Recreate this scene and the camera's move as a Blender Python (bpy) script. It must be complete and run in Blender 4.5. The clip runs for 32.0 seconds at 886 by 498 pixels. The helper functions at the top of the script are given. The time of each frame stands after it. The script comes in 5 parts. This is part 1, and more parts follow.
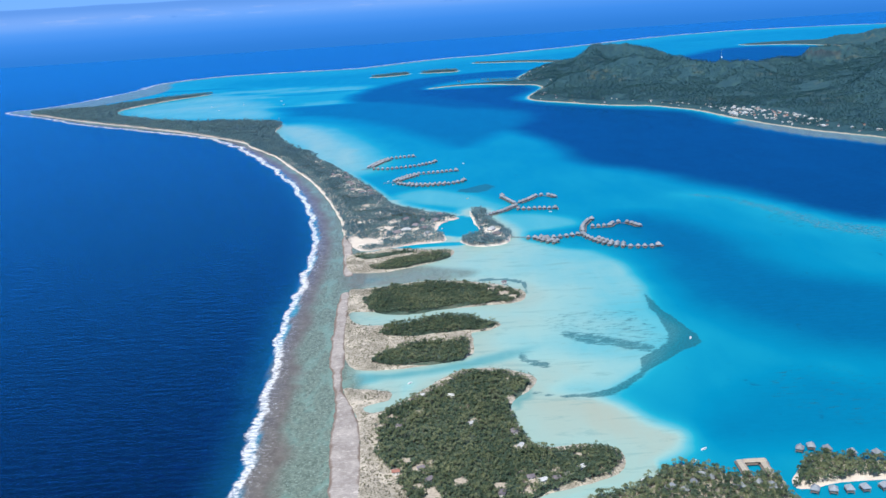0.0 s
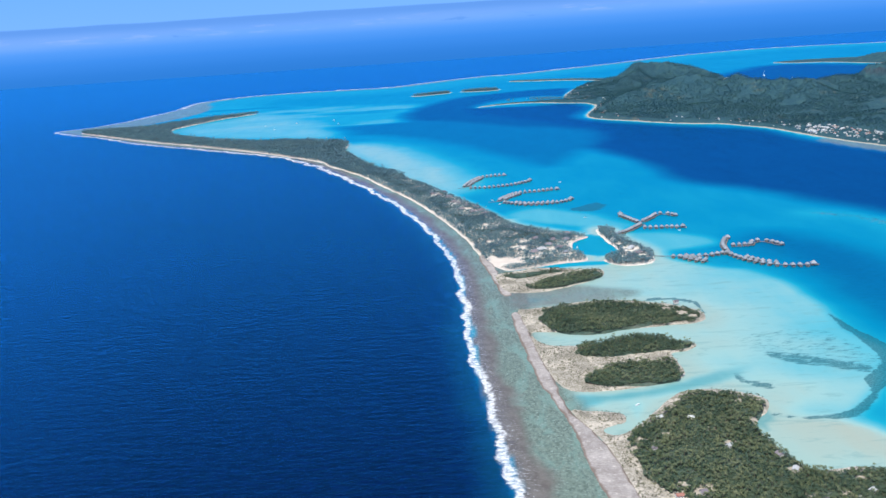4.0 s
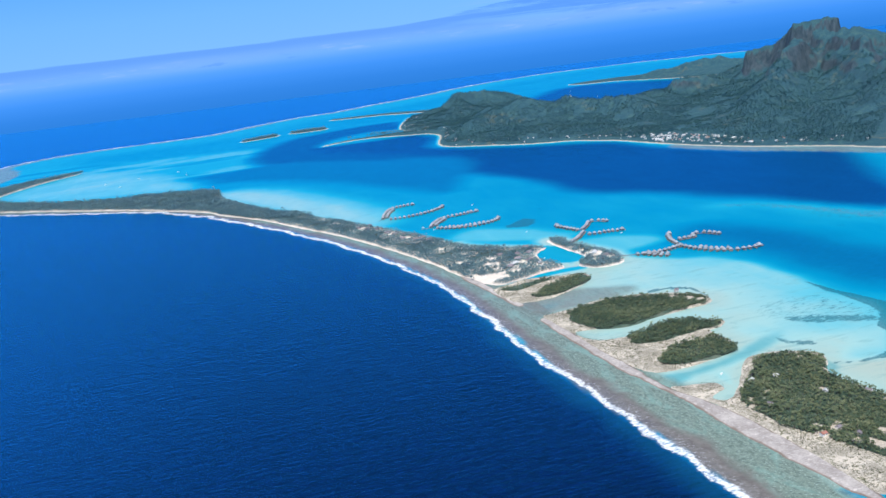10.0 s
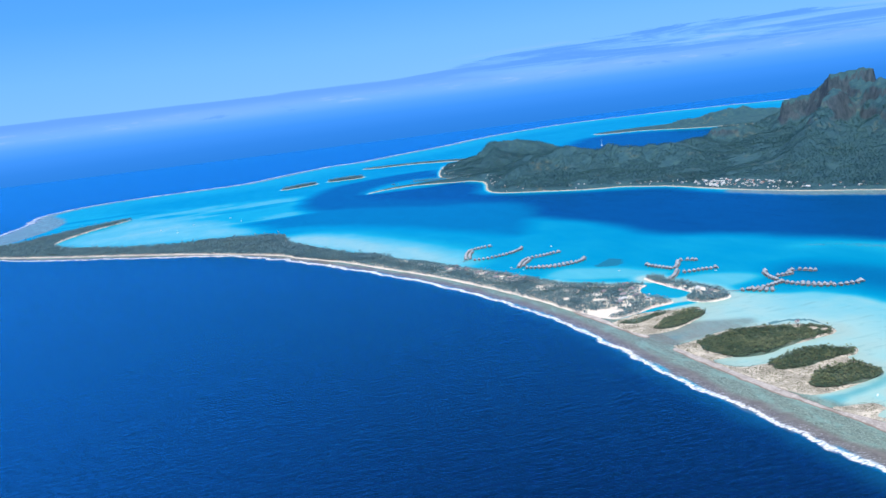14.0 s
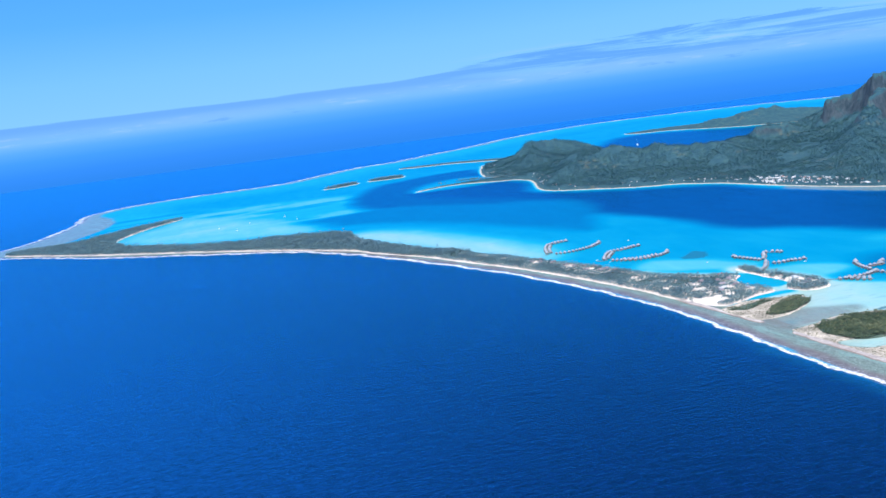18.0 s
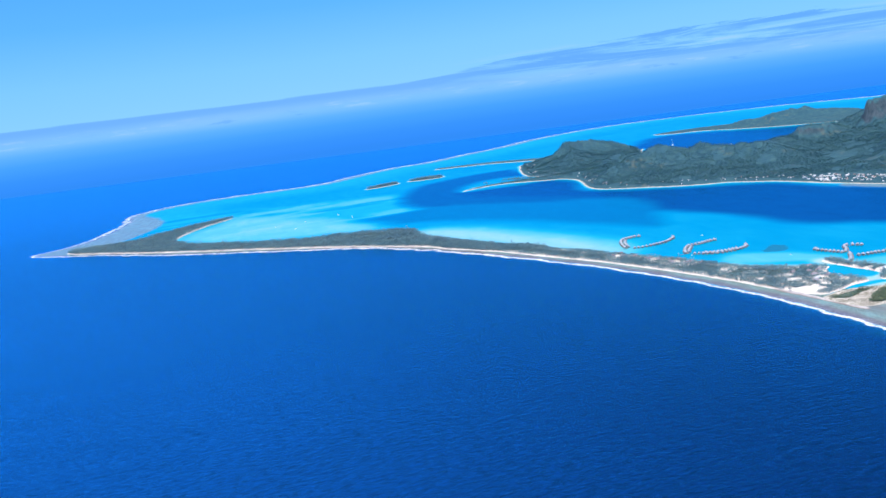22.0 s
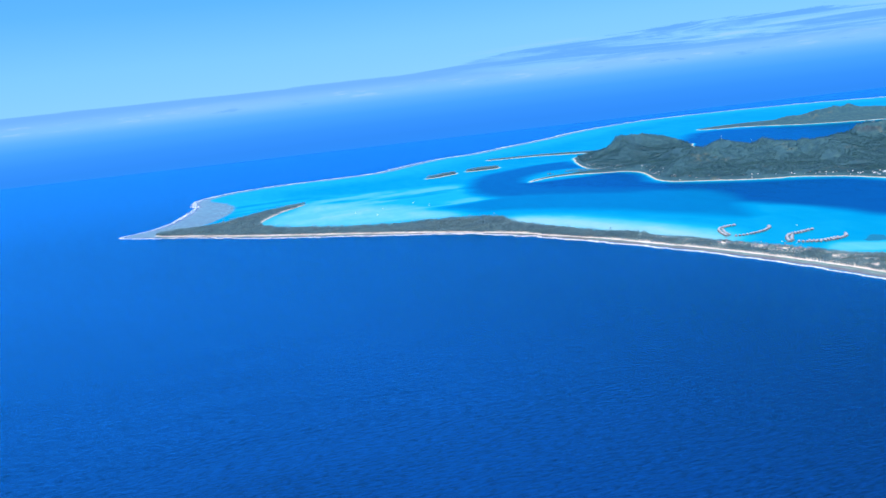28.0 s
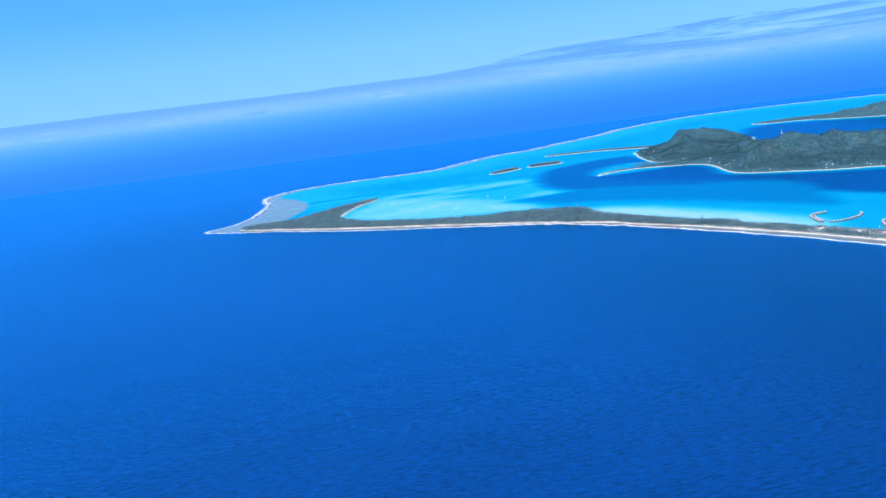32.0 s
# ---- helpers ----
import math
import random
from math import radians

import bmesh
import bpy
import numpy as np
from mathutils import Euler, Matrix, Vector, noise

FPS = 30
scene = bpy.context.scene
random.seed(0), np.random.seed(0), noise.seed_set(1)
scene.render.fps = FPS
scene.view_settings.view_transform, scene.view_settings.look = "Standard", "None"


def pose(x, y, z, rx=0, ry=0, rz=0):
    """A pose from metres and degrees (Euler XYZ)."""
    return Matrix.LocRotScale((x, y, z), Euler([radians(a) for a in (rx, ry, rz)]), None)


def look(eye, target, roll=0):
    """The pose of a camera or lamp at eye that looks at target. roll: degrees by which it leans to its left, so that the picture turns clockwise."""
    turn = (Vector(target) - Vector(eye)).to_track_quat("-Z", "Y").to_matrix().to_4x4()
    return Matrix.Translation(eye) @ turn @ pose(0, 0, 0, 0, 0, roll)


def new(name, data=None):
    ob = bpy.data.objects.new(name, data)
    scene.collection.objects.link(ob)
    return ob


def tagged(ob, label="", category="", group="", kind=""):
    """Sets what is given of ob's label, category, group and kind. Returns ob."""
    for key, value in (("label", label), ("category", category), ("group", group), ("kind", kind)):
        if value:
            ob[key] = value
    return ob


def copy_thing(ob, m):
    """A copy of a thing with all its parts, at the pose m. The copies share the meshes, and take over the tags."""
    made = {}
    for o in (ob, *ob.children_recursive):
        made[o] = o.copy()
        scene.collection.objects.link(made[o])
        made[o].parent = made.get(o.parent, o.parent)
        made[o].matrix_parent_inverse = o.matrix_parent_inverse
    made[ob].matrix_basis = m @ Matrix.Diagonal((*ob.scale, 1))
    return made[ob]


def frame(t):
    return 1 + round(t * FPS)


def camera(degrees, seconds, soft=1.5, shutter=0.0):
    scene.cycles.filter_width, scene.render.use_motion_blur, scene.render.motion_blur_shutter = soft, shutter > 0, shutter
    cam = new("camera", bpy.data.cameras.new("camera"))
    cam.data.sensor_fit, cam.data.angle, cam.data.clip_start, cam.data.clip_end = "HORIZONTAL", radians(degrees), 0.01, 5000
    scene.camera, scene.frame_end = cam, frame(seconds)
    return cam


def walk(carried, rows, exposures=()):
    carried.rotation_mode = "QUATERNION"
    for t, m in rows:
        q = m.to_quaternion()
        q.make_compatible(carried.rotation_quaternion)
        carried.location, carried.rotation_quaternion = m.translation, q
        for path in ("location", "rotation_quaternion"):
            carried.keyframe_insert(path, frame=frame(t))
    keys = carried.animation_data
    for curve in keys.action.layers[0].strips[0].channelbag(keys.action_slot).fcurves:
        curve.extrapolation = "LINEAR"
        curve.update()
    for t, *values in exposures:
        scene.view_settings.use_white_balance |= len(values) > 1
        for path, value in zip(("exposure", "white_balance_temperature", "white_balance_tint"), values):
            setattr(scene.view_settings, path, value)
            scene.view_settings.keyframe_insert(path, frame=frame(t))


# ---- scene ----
cam = camera(54.8, 32.0)
EXPOSURES = [(0.0, 0.04, 6480, 10), (4.0, 0.10, 6480, 10), (8.0, 0.15, 6460, 10), (11.0, 0.23, 6400, 10), (14.0, 0.27, 6340, 11), (17.0, 0.40, 6200, 14), (24.0, 0.49, 6150, 15), (32.0, 0.51, 6130, 15)]
PATH = [
    (0, (13.792, -3.951, 200.51), (13.744, -2.029, 199.96), -3.7),
    (0.5, (-2.726, -2.827, 200.93), (-2.771, -0.902, 200.39), -3.5),
    (1, (-18.529, -1.874, 201.65), (-18.573, 0.053, 201.118), -3.5),
    (1.5, (-33.869, -1.226, 202.551), (-33.913, 0.701, 202.019), -3.4),
    (2, (-48.824, -1.001, 203.453), (-48.869, 0.927, 202.921), -3.5),
    (2.5, (-64.003, -1.03, 204.362), (-64.05, 0.898, 203.83), -3.5),
    (4.5, (-125.746, -1.545, 210.13), (-125.793, 0.392, 209.634), -3.9),
    (5, (-141.371, -1.3, 210.874), (-141.417, 0.641, 210.393), -3.8),
    (5.5, (-156.787, -0.902, 211.768), (-156.832, 1.041, 211.3), -3.8),
    (6, (-171.697, -0.907, 212.861), (-171.743, 1.039, 212.403), -3.8),
    (6.5, (-186.86, -1.445, 213.942), (-186.895, 0.506, 213.501), -3.9),
    (7, (-202.442, -2.806, 215.105), (-202.384, -0.85, 214.694), -4.5),
    (7.5, (-217.622, -5.213, 216.332), (-217.457, -3.26, 215.933), -5.2),
    (8, (-232.78, -7.617, 217.616), (-232.526, -5.676, 217.203), -5.8),
    (8.5, (-248.215, -9.815, 218.837), (-247.889, -7.89, 218.401), -6.3),
    (9, (-263.77, -11.736, 219.975), (-263.384, -9.827, 219.522), -6.7),
    (9.5, (-279.42, -13.038, 221.083), (-278.984, -11.143, 220.617), -6.9),
    (10, (-294.611, -14.121, 222.307), (-294.157, -12.231, 221.836), -7.1),
    (10.5, (-309.494, -15.202, 223.458), (-309.04, -13.311, 222.989), -7.1),
    (11, (-324.523, -16.005, 224.687), (-324.069, -14.113, 224.225), -7.1),
    (11.5, (-339.425, -17.054, 225.883), (-338.966, -15.16, 225.433), -7.1),
    (12, (-354.466, -17.886, 227.073), (-353.998, -15.989, 226.648), -7.1),
    (12.5, (-369.532, -18.7, 228.152), (-369.058, -16.798, 227.752), -7.1),
    (13, (-384.564, -19.551, 229.065), (-384.089, -17.646, 228.684), -7.0),
    (13.5, (-399.874, -20.197, 229.961), (-399.396, -18.289, 229.596), -7.1),
    (14, (-414.617, -21.509, 230.856), (-414.141, -19.599, 230.499), -7.1),
    (14.5, (-429.023, -23.066, 231.756), (-428.548, -21.155, 231.405), -7.1),
    (16.5, (-486.793, -28.196, 238.338), (-486.324, -26.284, 237.985), -7.3),
    (17, (-501.845, -29.763, 239.372), (-501.378, -27.851, 239.019), -7.3),
    (17.5, (-517.457, -31.499, 240.491), (-516.989, -29.587, 240.138), -7.3),
    (18, (-533.145, -33.502, 241.731), (-532.678, -31.59, 241.379), -7.3),
    (18.5, (-548.628, -35.773, 243.095), (-548.161, -33.86, 242.743), -7.3),
    (19, (-564.242, -37.731, 244.576), (-563.775, -35.818, 244.224), -7.3),
    (19.5, (-580.022, -39.693, 246.044), (-579.557, -37.78, 245.691), -7.4),
    (20, (-595.74, -41.716, 247.551), (-595.275, -39.803, 247.198), -7.4),
    (20.5, (-611.353, -43.719, 249.097), (-610.889, -41.806, 248.744), -7.3),
    (21, (-626.902, -45.674, 250.605), (-626.438, -43.761, 250.254), -7.4),
    (21.5, (-642.402, -47.606, 252.035), (-641.939, -45.692, 251.687), -7.4),
    (22, (-657.715, -49.444, 253.45), (-657.254, -47.529, 253.104), -7.4),
    (22.5, (-672.902, -51.13, 254.862), (-672.44, -49.215, 254.518), -7.4),
    (23, (-688.143, -52.655, 256.224), (-687.682, -50.739, 255.879), -7.5),
    (23.5, (-703.563, -54.234, 257.501), (-703.104, -52.318, 257.156), -7.4),
    (24, (-718.917, -56.504, 258.764), (-718.458, -54.588, 258.419), -7.4),
    (24.5, (-734.364, -59.252, 260.02), (-733.906, -57.336, 259.675), -7.4),
    (25, (-750.016, -62.506, 261.311), (-749.56, -60.59, 260.967), -7.5),
    (25.5, (-765.847, -66.611, 262.838), (-765.392, -64.694, 262.493), -7.4),
    (27.5, (-829.618, -87.466, 276.576), (-829.169, -85.552, 276.211), -7.0),
    (28, (-846.116, -91.81, 278.088), (-845.666, -89.895, 277.724), -6.6),
    (28.5, (-863.037, -95.538, 279.198), (-862.587, -93.624, 278.834), -6.4),
    (29, (-880.075, -99.07, 280.204), (-879.625, -97.156, 279.841), -6.3),
    (29.5, (-897.125, -102.852, 281.117), (-896.675, -100.937, 280.754), -6.3),
    (30, (-914.014, -106.838, 281.91), (-913.564, -104.923, 281.547), -6.5),
    (30.5, (-930.823, -110.821, 282.634), (-930.377, -108.905, 282.271), -6.5),
    (31, (-947.581, -114.812, 283.237), (-947.157, -112.891, 282.877), -6.7),
    (31.5, (-964.298, -118.938, 283.685), (-963.896, -117.012, 283.326), -6.8),
    (32, (-980.965, -123.259, 283.967), (-980.578, -121.329, 283.611), -7.3),
]
walk(cam, [(t, look(eye, target, roll)) for t, eye, target, roll in PATH], EXPOSURES)
# ---- tones ----
SKY_POWER, SUN_POWER, SEA_ROUGH = 1.0, 4.2, 0.25
SHEEN_POWER = 3.5
SEA_TINT = (0.115, 0.70, 1.0, 1)
SKY_STOPS = [(0.0, (0.0131, 0.1638, 0.5667)), (0.15, (0.0163, 0.193, 0.668)), (0.19, (0.0185, 0.1899, 0.6507)), (0.225, (0.0244, 0.2129, 0.725)), (0.262, (0.0419, 0.2632, 0.8512)), (0.288, (0.0792, 0.3203, 0.9296)), (0.308, (0.1398, 0.3844, 0.9856)), (0.325, (0.1724, 0.41, 1.008)), (0.355, (0.1864, 0.4566, 1.0528)), (0.45, (0.1572, 0.431, 1.0864)), (0.6, (0.0874, 0.3471, 1.0864)), (0.75, (0.0618, 0.2976, 1.0368)), (1.0, (0.12, 0.22, 0.44))]
WATER_STOPS = [(0.0, (0.42, 0.46, 0.37)), (0.08, (0.335, 0.555, 0.52)), (0.18, (0.12, 0.48, 0.55)), (0.30, (0.012, 0.37, 0.50)), (0.42, (0.001, 0.25, 0.425)), (0.60, (0.001, 0.145, 0.31)), (0.82, (0.001, 0.052, 0.185)), (1.0, (0.0006, 0.013, 0.070))]
FLAT_SHALLOW, FLAT_SPECK, FLAT_BARE, FLAT_BARE_B, WEED = (0.200, 0.262, 0.215), (0.115, 0.155, 0.130), (0.145, 0.130, 0.115), (0.205, 0.190, 0.170), (0.020, 0.125, 0.150)
LEAF_STOPS = [(0.2, (0.092, 0.155, 0.115)), (0.5, (0.142, 0.210, 0.148)), (0.8, (0.240, 0.295, 0.190))]
# far leaves: the paler blue of distance haze is put into the colour
LEAF_HAZE_STOPS = [(0.2, (0.122, 0.232, 0.300)), (0.5, (0.168, 0.290, 0.352)), (0.8, (0.240, 0.362, 0.400))]
PALM_STOPS = [(0.15, (0.105, 0.155, 0.095)), (0.5, (0.205, 0.245, 0.135)), (0.9, (0.38, 0.39, 0.24))]

# blue haze of distance is mixed into the hill leaves' greens
MOUNT_HAZE_STOPS = [(0.2, (0.038, 0.124, 0.178)), (0.5, (0.056, 0.162, 0.206)), (0.8, (0.104, 0.222, 0.210))]

# ---- light ----
SUN_UP, SUN_ROUND = 58.0, 205.0
world = bpy.data.worlds.new("sky")
scene.world = world
world.use_nodes = True
wt = world.node_tree


def ramp(tree, stops, source, interpolation="LINEAR"):
    n = tree.nodes.new("ShaderNodeValToRGB")
    n.color_ramp.interpolation = interpolation
    while len(n.color_ramp.elements) < len(stops):
        n.color_ramp.elements.new(0.5)
    for e, (p, c) in zip(n.color_ramp.elements, stops):
        e.position = p
        e.color = (*c, 1) if len(c) == 3 else c
    tree.links.new(source, n.inputs[0])
    return n.outputs[0]


def maths(tree, op, a, b=0.0, c=0.0, clamp=False):
    n = tree.nodes.new("ShaderNodeMath")
    n.operation, n.use_clamp = op, clamp
    for i, v in enumerate((a, b, c)):
        if isinstance(v, (int, float)):
            n.inputs[i].default_value = v
        else:
            tree.links.new(v, n.inputs[i])
    return n.outputs[0]


def span(tree, value, lo, hi, smooth=True):
    n = tree.nodes.new("ShaderNodeMapRange")
    n.interpolation_type = "SMOOTHSTEP" if smooth else "LINEAR"
    n.inputs["From Min"].default_value, n.inputs["From Max"].default_value = lo, hi
    tree.links.new(value, n.inputs["Value"])
    return n.outputs["Result"]


def mixed(tree, fac, a, b, blend="MIX"):
    n = tree.nodes.new("ShaderNodeMix")
    n.data_type, n.blend_type = "RGBA", blend
    for i, v in ((0, fac), (6, a), (7, b)):
        if isinstance(v, (int, float)):
            n.inputs[i].default_value = v
        elif isinstance(v, tuple):
            n.inputs[i].default_value = (*v, 1)
        else:
            tree.links.new(v, n.inputs[i])
    return n.outputs[2]


def grain(tree, vector, scale, detail=3.0, rough=0.55, distortion=0.0):
    n = tree.nodes.new("ShaderNodeTexNoise")
    n.inputs["Scale"].default_value, n.inputs["Detail"].default_value = scale, detail
    n.inputs["Roughness"].default_value, n.inputs["Distortion"].default_value = rough, distortion
    tree.links.new(vector, n.inputs["Vector"])
    return n.outputs["Fac"]


def stretched(tree, vector, sx, sy, sz, turn=0.0):
    n = tree.nodes.new("ShaderNodeMapping")
    n.inputs["Scale"].default_value = (sx, sy, sz)
    n.inputs["Rotation"].default_value = (0, 0, radians(turn))
    tree.links.new(vector, n.inputs["Vector"])
    return n.outputs[0]


sky = wt.nodes.new("ShaderNodeTexSky")
sky.sky_type, sky.sun_disc = "NISHITA", False
sky.sun_elevation, sky.sun_rotation = radians(SUN_UP), radians(SUN_ROUND)
sky.altitude, sky.dust_density, sky.ozone_density = 600, 0.6, 3.0
way = wt.nodes.new("ShaderNodeTexCoord").outputs["Generated"]
parts_of_way = wt.nodes.new("ShaderNodeSeparateXYZ")
wt.links.new(way, parts_of_way.inputs[0])
height = parts_of_way.outputs[2]
# clear air: sea haze under the skyline, pale band over it, deeper blue above
air = ramp(wt, SKY_STOPS, maths(wt, "MULTIPLY_ADD", height, 2.5, 0.3, clamp=True))
bands = grain(wt, stretched(wt, way, 1.2, 1.2, 9.0), 2.0, 5.0, 0.6)
wisps = grain(wt, stretched(wt, way, 4.0, 4.0, 75.0), 1.6, 7.0, 0.66, 0.6)
puffs = grain(wt, stretched(wt, way, 14.0, 14.0, 110.0), 1.6, 6.0, 0.6)
# a long bank of cloud with an uneven top that rises in the east, thin streaks in it, small puffs at its foot
east = span(wt, parts_of_way.outputs[0], 0.20, 0.40)
top = maths(wt, "MULTIPLY_ADD", east, 0.017, 0.0215)
lid = maths(wt, "SUBTRACT", height, top)
lid = maths(wt, "MULTIPLY_ADD", maths(wt, "SUBTRACT", bands, 0.5), 0.005, lid)
lid = maths(wt, "MULTIPLY_ADD", maths(wt, "SUBTRACT", wisps, 0.5), maths(wt, "MULTIPLY_ADD", east, 0.034, 0.0045), lid)
bank = maths(wt, "MULTIPLY", span(wt, height, 0.004, 0.019), span(wt, lid, 0.0009, -0.0009))
bank = maths(wt, "MULTIPLY", bank, maths(wt, "SUBTRACT", 1.0, maths(wt, "MULTIPLY", east, span(wt, wisps, 0.42, 0.60))))
air = mixed(wt, maths(wt, "MULTIPLY", bank, 0.9), air, mixed(wt, east, (0.112, 0.312, 0.84), (0.085, 0.285, 0.84)))
pale = maths(wt, "MULTIPLY", maths(wt, "MULTIPLY", span(wt, height, -0.004, 0.006), span(wt, height, 0.017, 0.009)), span(wt, bands, 0.36, 0.62))
air = mixed(wt, maths(wt, "MULTIPLY", pale, 0.40), air, (0.215, 0.42, 0.92))
streak = maths(wt, "MULTIPLY", maths(wt, "MULTIPLY", span(wt, height, 0.014, 0.024), span(wt, height, 0.046, 0.030)), maths(wt, "MULTIPLY", east, span(wt, wisps, 0.54, 0.68)))
air = mixed(wt, maths(wt, "MULTIPLY", streak, 0.75), air, (0.27, 0.47, 0.95))
puff = maths(wt, "MULTIPLY", maths(wt, "MULTIPLY", span(wt, height, 0.001, 0.006), span(wt, height, 0.015, 0.008)), span(wt, puffs, 0.53, 0.68))
air = mixed(wt, maths(wt, "MULTIPLY", puff, 0.35), air, (0.36, 0.53, 0.95))
shade = maths(wt, "MULTIPLY", maths(wt, "MULTIPLY", span(wt, height, -0.004, 0.001), span(wt, height, 0.010, 0.004)), span(wt, puffs, 0.40, 0.30))
air = mixed(wt, maths(wt, "MULTIPLY", shade, 0.45), air, (0.075, 0.27, 0.80))
clear = mixed(wt, 1.0, sky.outputs[0], (0.05, 0.08, 0.1), "MULTIPLY")
glow = mixed(wt, 0.04, air, clear)
back = wt.nodes["Background"]
wt.links.new(glow, back.inputs[0])
back.inputs[1].default_value = SKY_POWER
sun = new("sun", bpy.data.lights.new("sun", "SUN"))
sun.data.energy, sun.data.angle, sun.data.color = SUN_POWER, radians(0.53), (1.0, 0.95, 0.86)
up, turn = radians(SUN_UP), radians(SUN_ROUND)
sun_way = Vector((math.sin(turn) * math.cos(up), math.cos(turn) * math.cos(up), math.sin(up)))
sun.matrix_world = look(sun_way * 900, (0, 0, 0))

# ---- plan arithmetic ----


def rounded(outline, steps=4, closed=True):
    """A smooth line through the corners of an outline."""
    p = np.array(outline, float)
    n = len(p)
    out = []
    for i in range(n if closed else n - 1):
        if closed:
            a, b, c, d = p[i - 1], p[i], p[(i + 1) % n], p[(i + 2) % n]
        else:
            a, b, c, d = p[max(i - 1, 0)], p[i], p[i + 1], p[min(i + 2, n - 1)]
        for s in range(steps):
            u = s / steps
            out.append(0.5 * (2 * b + (c - a) * u + (2 * a - 5 * b + 4 * c - d) * u * u + (3 * b - a - 3 * c + d) * u ** 3))
    if not closed:
        out.append(p[-1])
    return np.array(out)


def inward(x, y, outline):
    """Distance to the outline, positive inside it."""
    p = np.asarray(outline, float)
    best = np.full(x.shape, 1e12)
    inside = np.zeros(x.shape, bool)
    for (x0, y0), (x1, y1) in zip(p, np.roll(p, -1, 0)):
        ex, ey = x1 - x0, y1 - y0
        u = np.clip(((x - x0) * ex + (y - y0) * ey) / (ex * ex + ey * ey + 1e-9), 0, 1)
        best = np.minimum(best, (x - x0 - u * ex) ** 2 + (y - y0 - u * ey) ** 2)
        if ey:
            inside ^= ((y0 > y) != (y1 > y)) & (x < ex * (y - y0) / ey + x0)
    return np.where(inside, 1, -1) * np.sqrt(best)


def inward_near(x, y, outline, reach):
    """The same, worked out only within reach of the outline; -reach elsewhere."""
    p = np.asarray(outline, float)
    out = np.full(x.shape, -float(reach))
    m = (x > p[:, 0].min() - reach) & (x < p[:, 0].max() + reach) & (y > p[:, 1].min() - reach) & (y < p[:, 1].max() + reach)
    out[m] = np.maximum(inward(x[m], y[m], p), -reach)
    return out


def hashed(i, j, seed):
    v = np.sin(i * 127.1 + j * 311.7 + seed * 74.7) * 43758.5453
    return v - np.floor(v)


def rough(x, y, size, octaves=4, seed=1):
    """Smooth noise about 0, within about 1."""
    total, amp, norm = np.zeros(np.shape(x)), 1.0, 0.0
    for o in range(octaves):
        u, v = x / size, y / size
        i, j = np.floor(u), np.floor(v)
        a, b = u - i, v - j
        a, b = a * a * (3 - 2 * a), b * b * (3 - 2 * b)
        s = seed + o * 17
        top = hashed(i, j, s) * (1 - a) + hashed(i + 1, j, s) * a
        low_ = hashed(i, j + 1, s) * (1 - a) + hashed(i + 1, j + 1, s) * a
        total += amp * ((top * (1 - b) + low_ * b) * 2 - 1)
        norm += amp
        amp, size = amp * 0.5, size * 0.5
    return total / norm


def ease(v, lo, hi):
    u = np.clip((v - lo) / (hi - lo), 0, 1)
    return u * u * (3 - 2 * u)


def mesh_from(name, verts, faces, mats, index=None, smooth=False):
    """A mesh from arrays of corners and of faces that all have as many sides."""
    verts, faces = np.asarray(verts, np.float32), np.asarray(faces, np.int32)
    me = bpy.data.meshes.new(name)
    me.vertices.add(len(verts))
    me.vertices.foreach_set("co", verts.ravel())
    sides = faces.shape[1]
    me.loops.add(faces.size)
    me.loops.foreach_set("vertex_index", faces.ravel())
    me.polygons.add(len(faces))
    me.polygons.foreach_set("loop_start", np.arange(0, faces.size, sides, dtype=np.int32))
    if index is not None:
        me.polygons.foreach_set("material_index", np.asarray(index, np.int32))
    me.polygons.foreach_set("use_smooth", np.full(len(faces), smooth))
    for m in mats:
        me.materials.append(m)
    me.update(calc_edges=True)
    return me


def lattice(nx, ny, keep=None):
    i = np.arange(nx * ny).reshape(ny, nx)
    q = np.stack([i[:-1, :-1], i[:-1, 1:], i[1:, 1:], i[1:, :-1]], -1)
    return q.reshape(-1, 4) if keep is None else q[keep]


def measure_on(me, name, values):
    a = me.attributes.new(name, "FLOAT", "POINT")
    a.data.foreach_set("value", np.asarray(values, np.float32).ravel())

# ---- materials ----


def surface(name, roughness=0.9, specular=0.3):
    m = bpy.data.materials.new(name)
    m.use_nodes = True
    t = m.node_tree
    b = t.nodes["Principled BSDF"]
    b.inputs["Roughness"].default_value = roughness
    b.inputs["Specular IOR Level"].default_value = specular
    place = t.nodes.new("ShaderNodeNewGeometry").outputs["Position"]
    return m, t, b, place


def relief(t, b, value, strength, distance):
    n = t.nodes.new("ShaderNodeBump")
    n.inputs["Strength"].default_value, n.inputs["Distance"].default_value = strength, distance
    t.links.new(value, n.inputs["Height"])
    t.links.new(n.outputs[0], b.inputs["Normal"])


def attribute(t, name):
    n = t.nodes.new("ShaderNodeAttribute")
    n.attribute_name = name
    return n.outputs["Fac"]


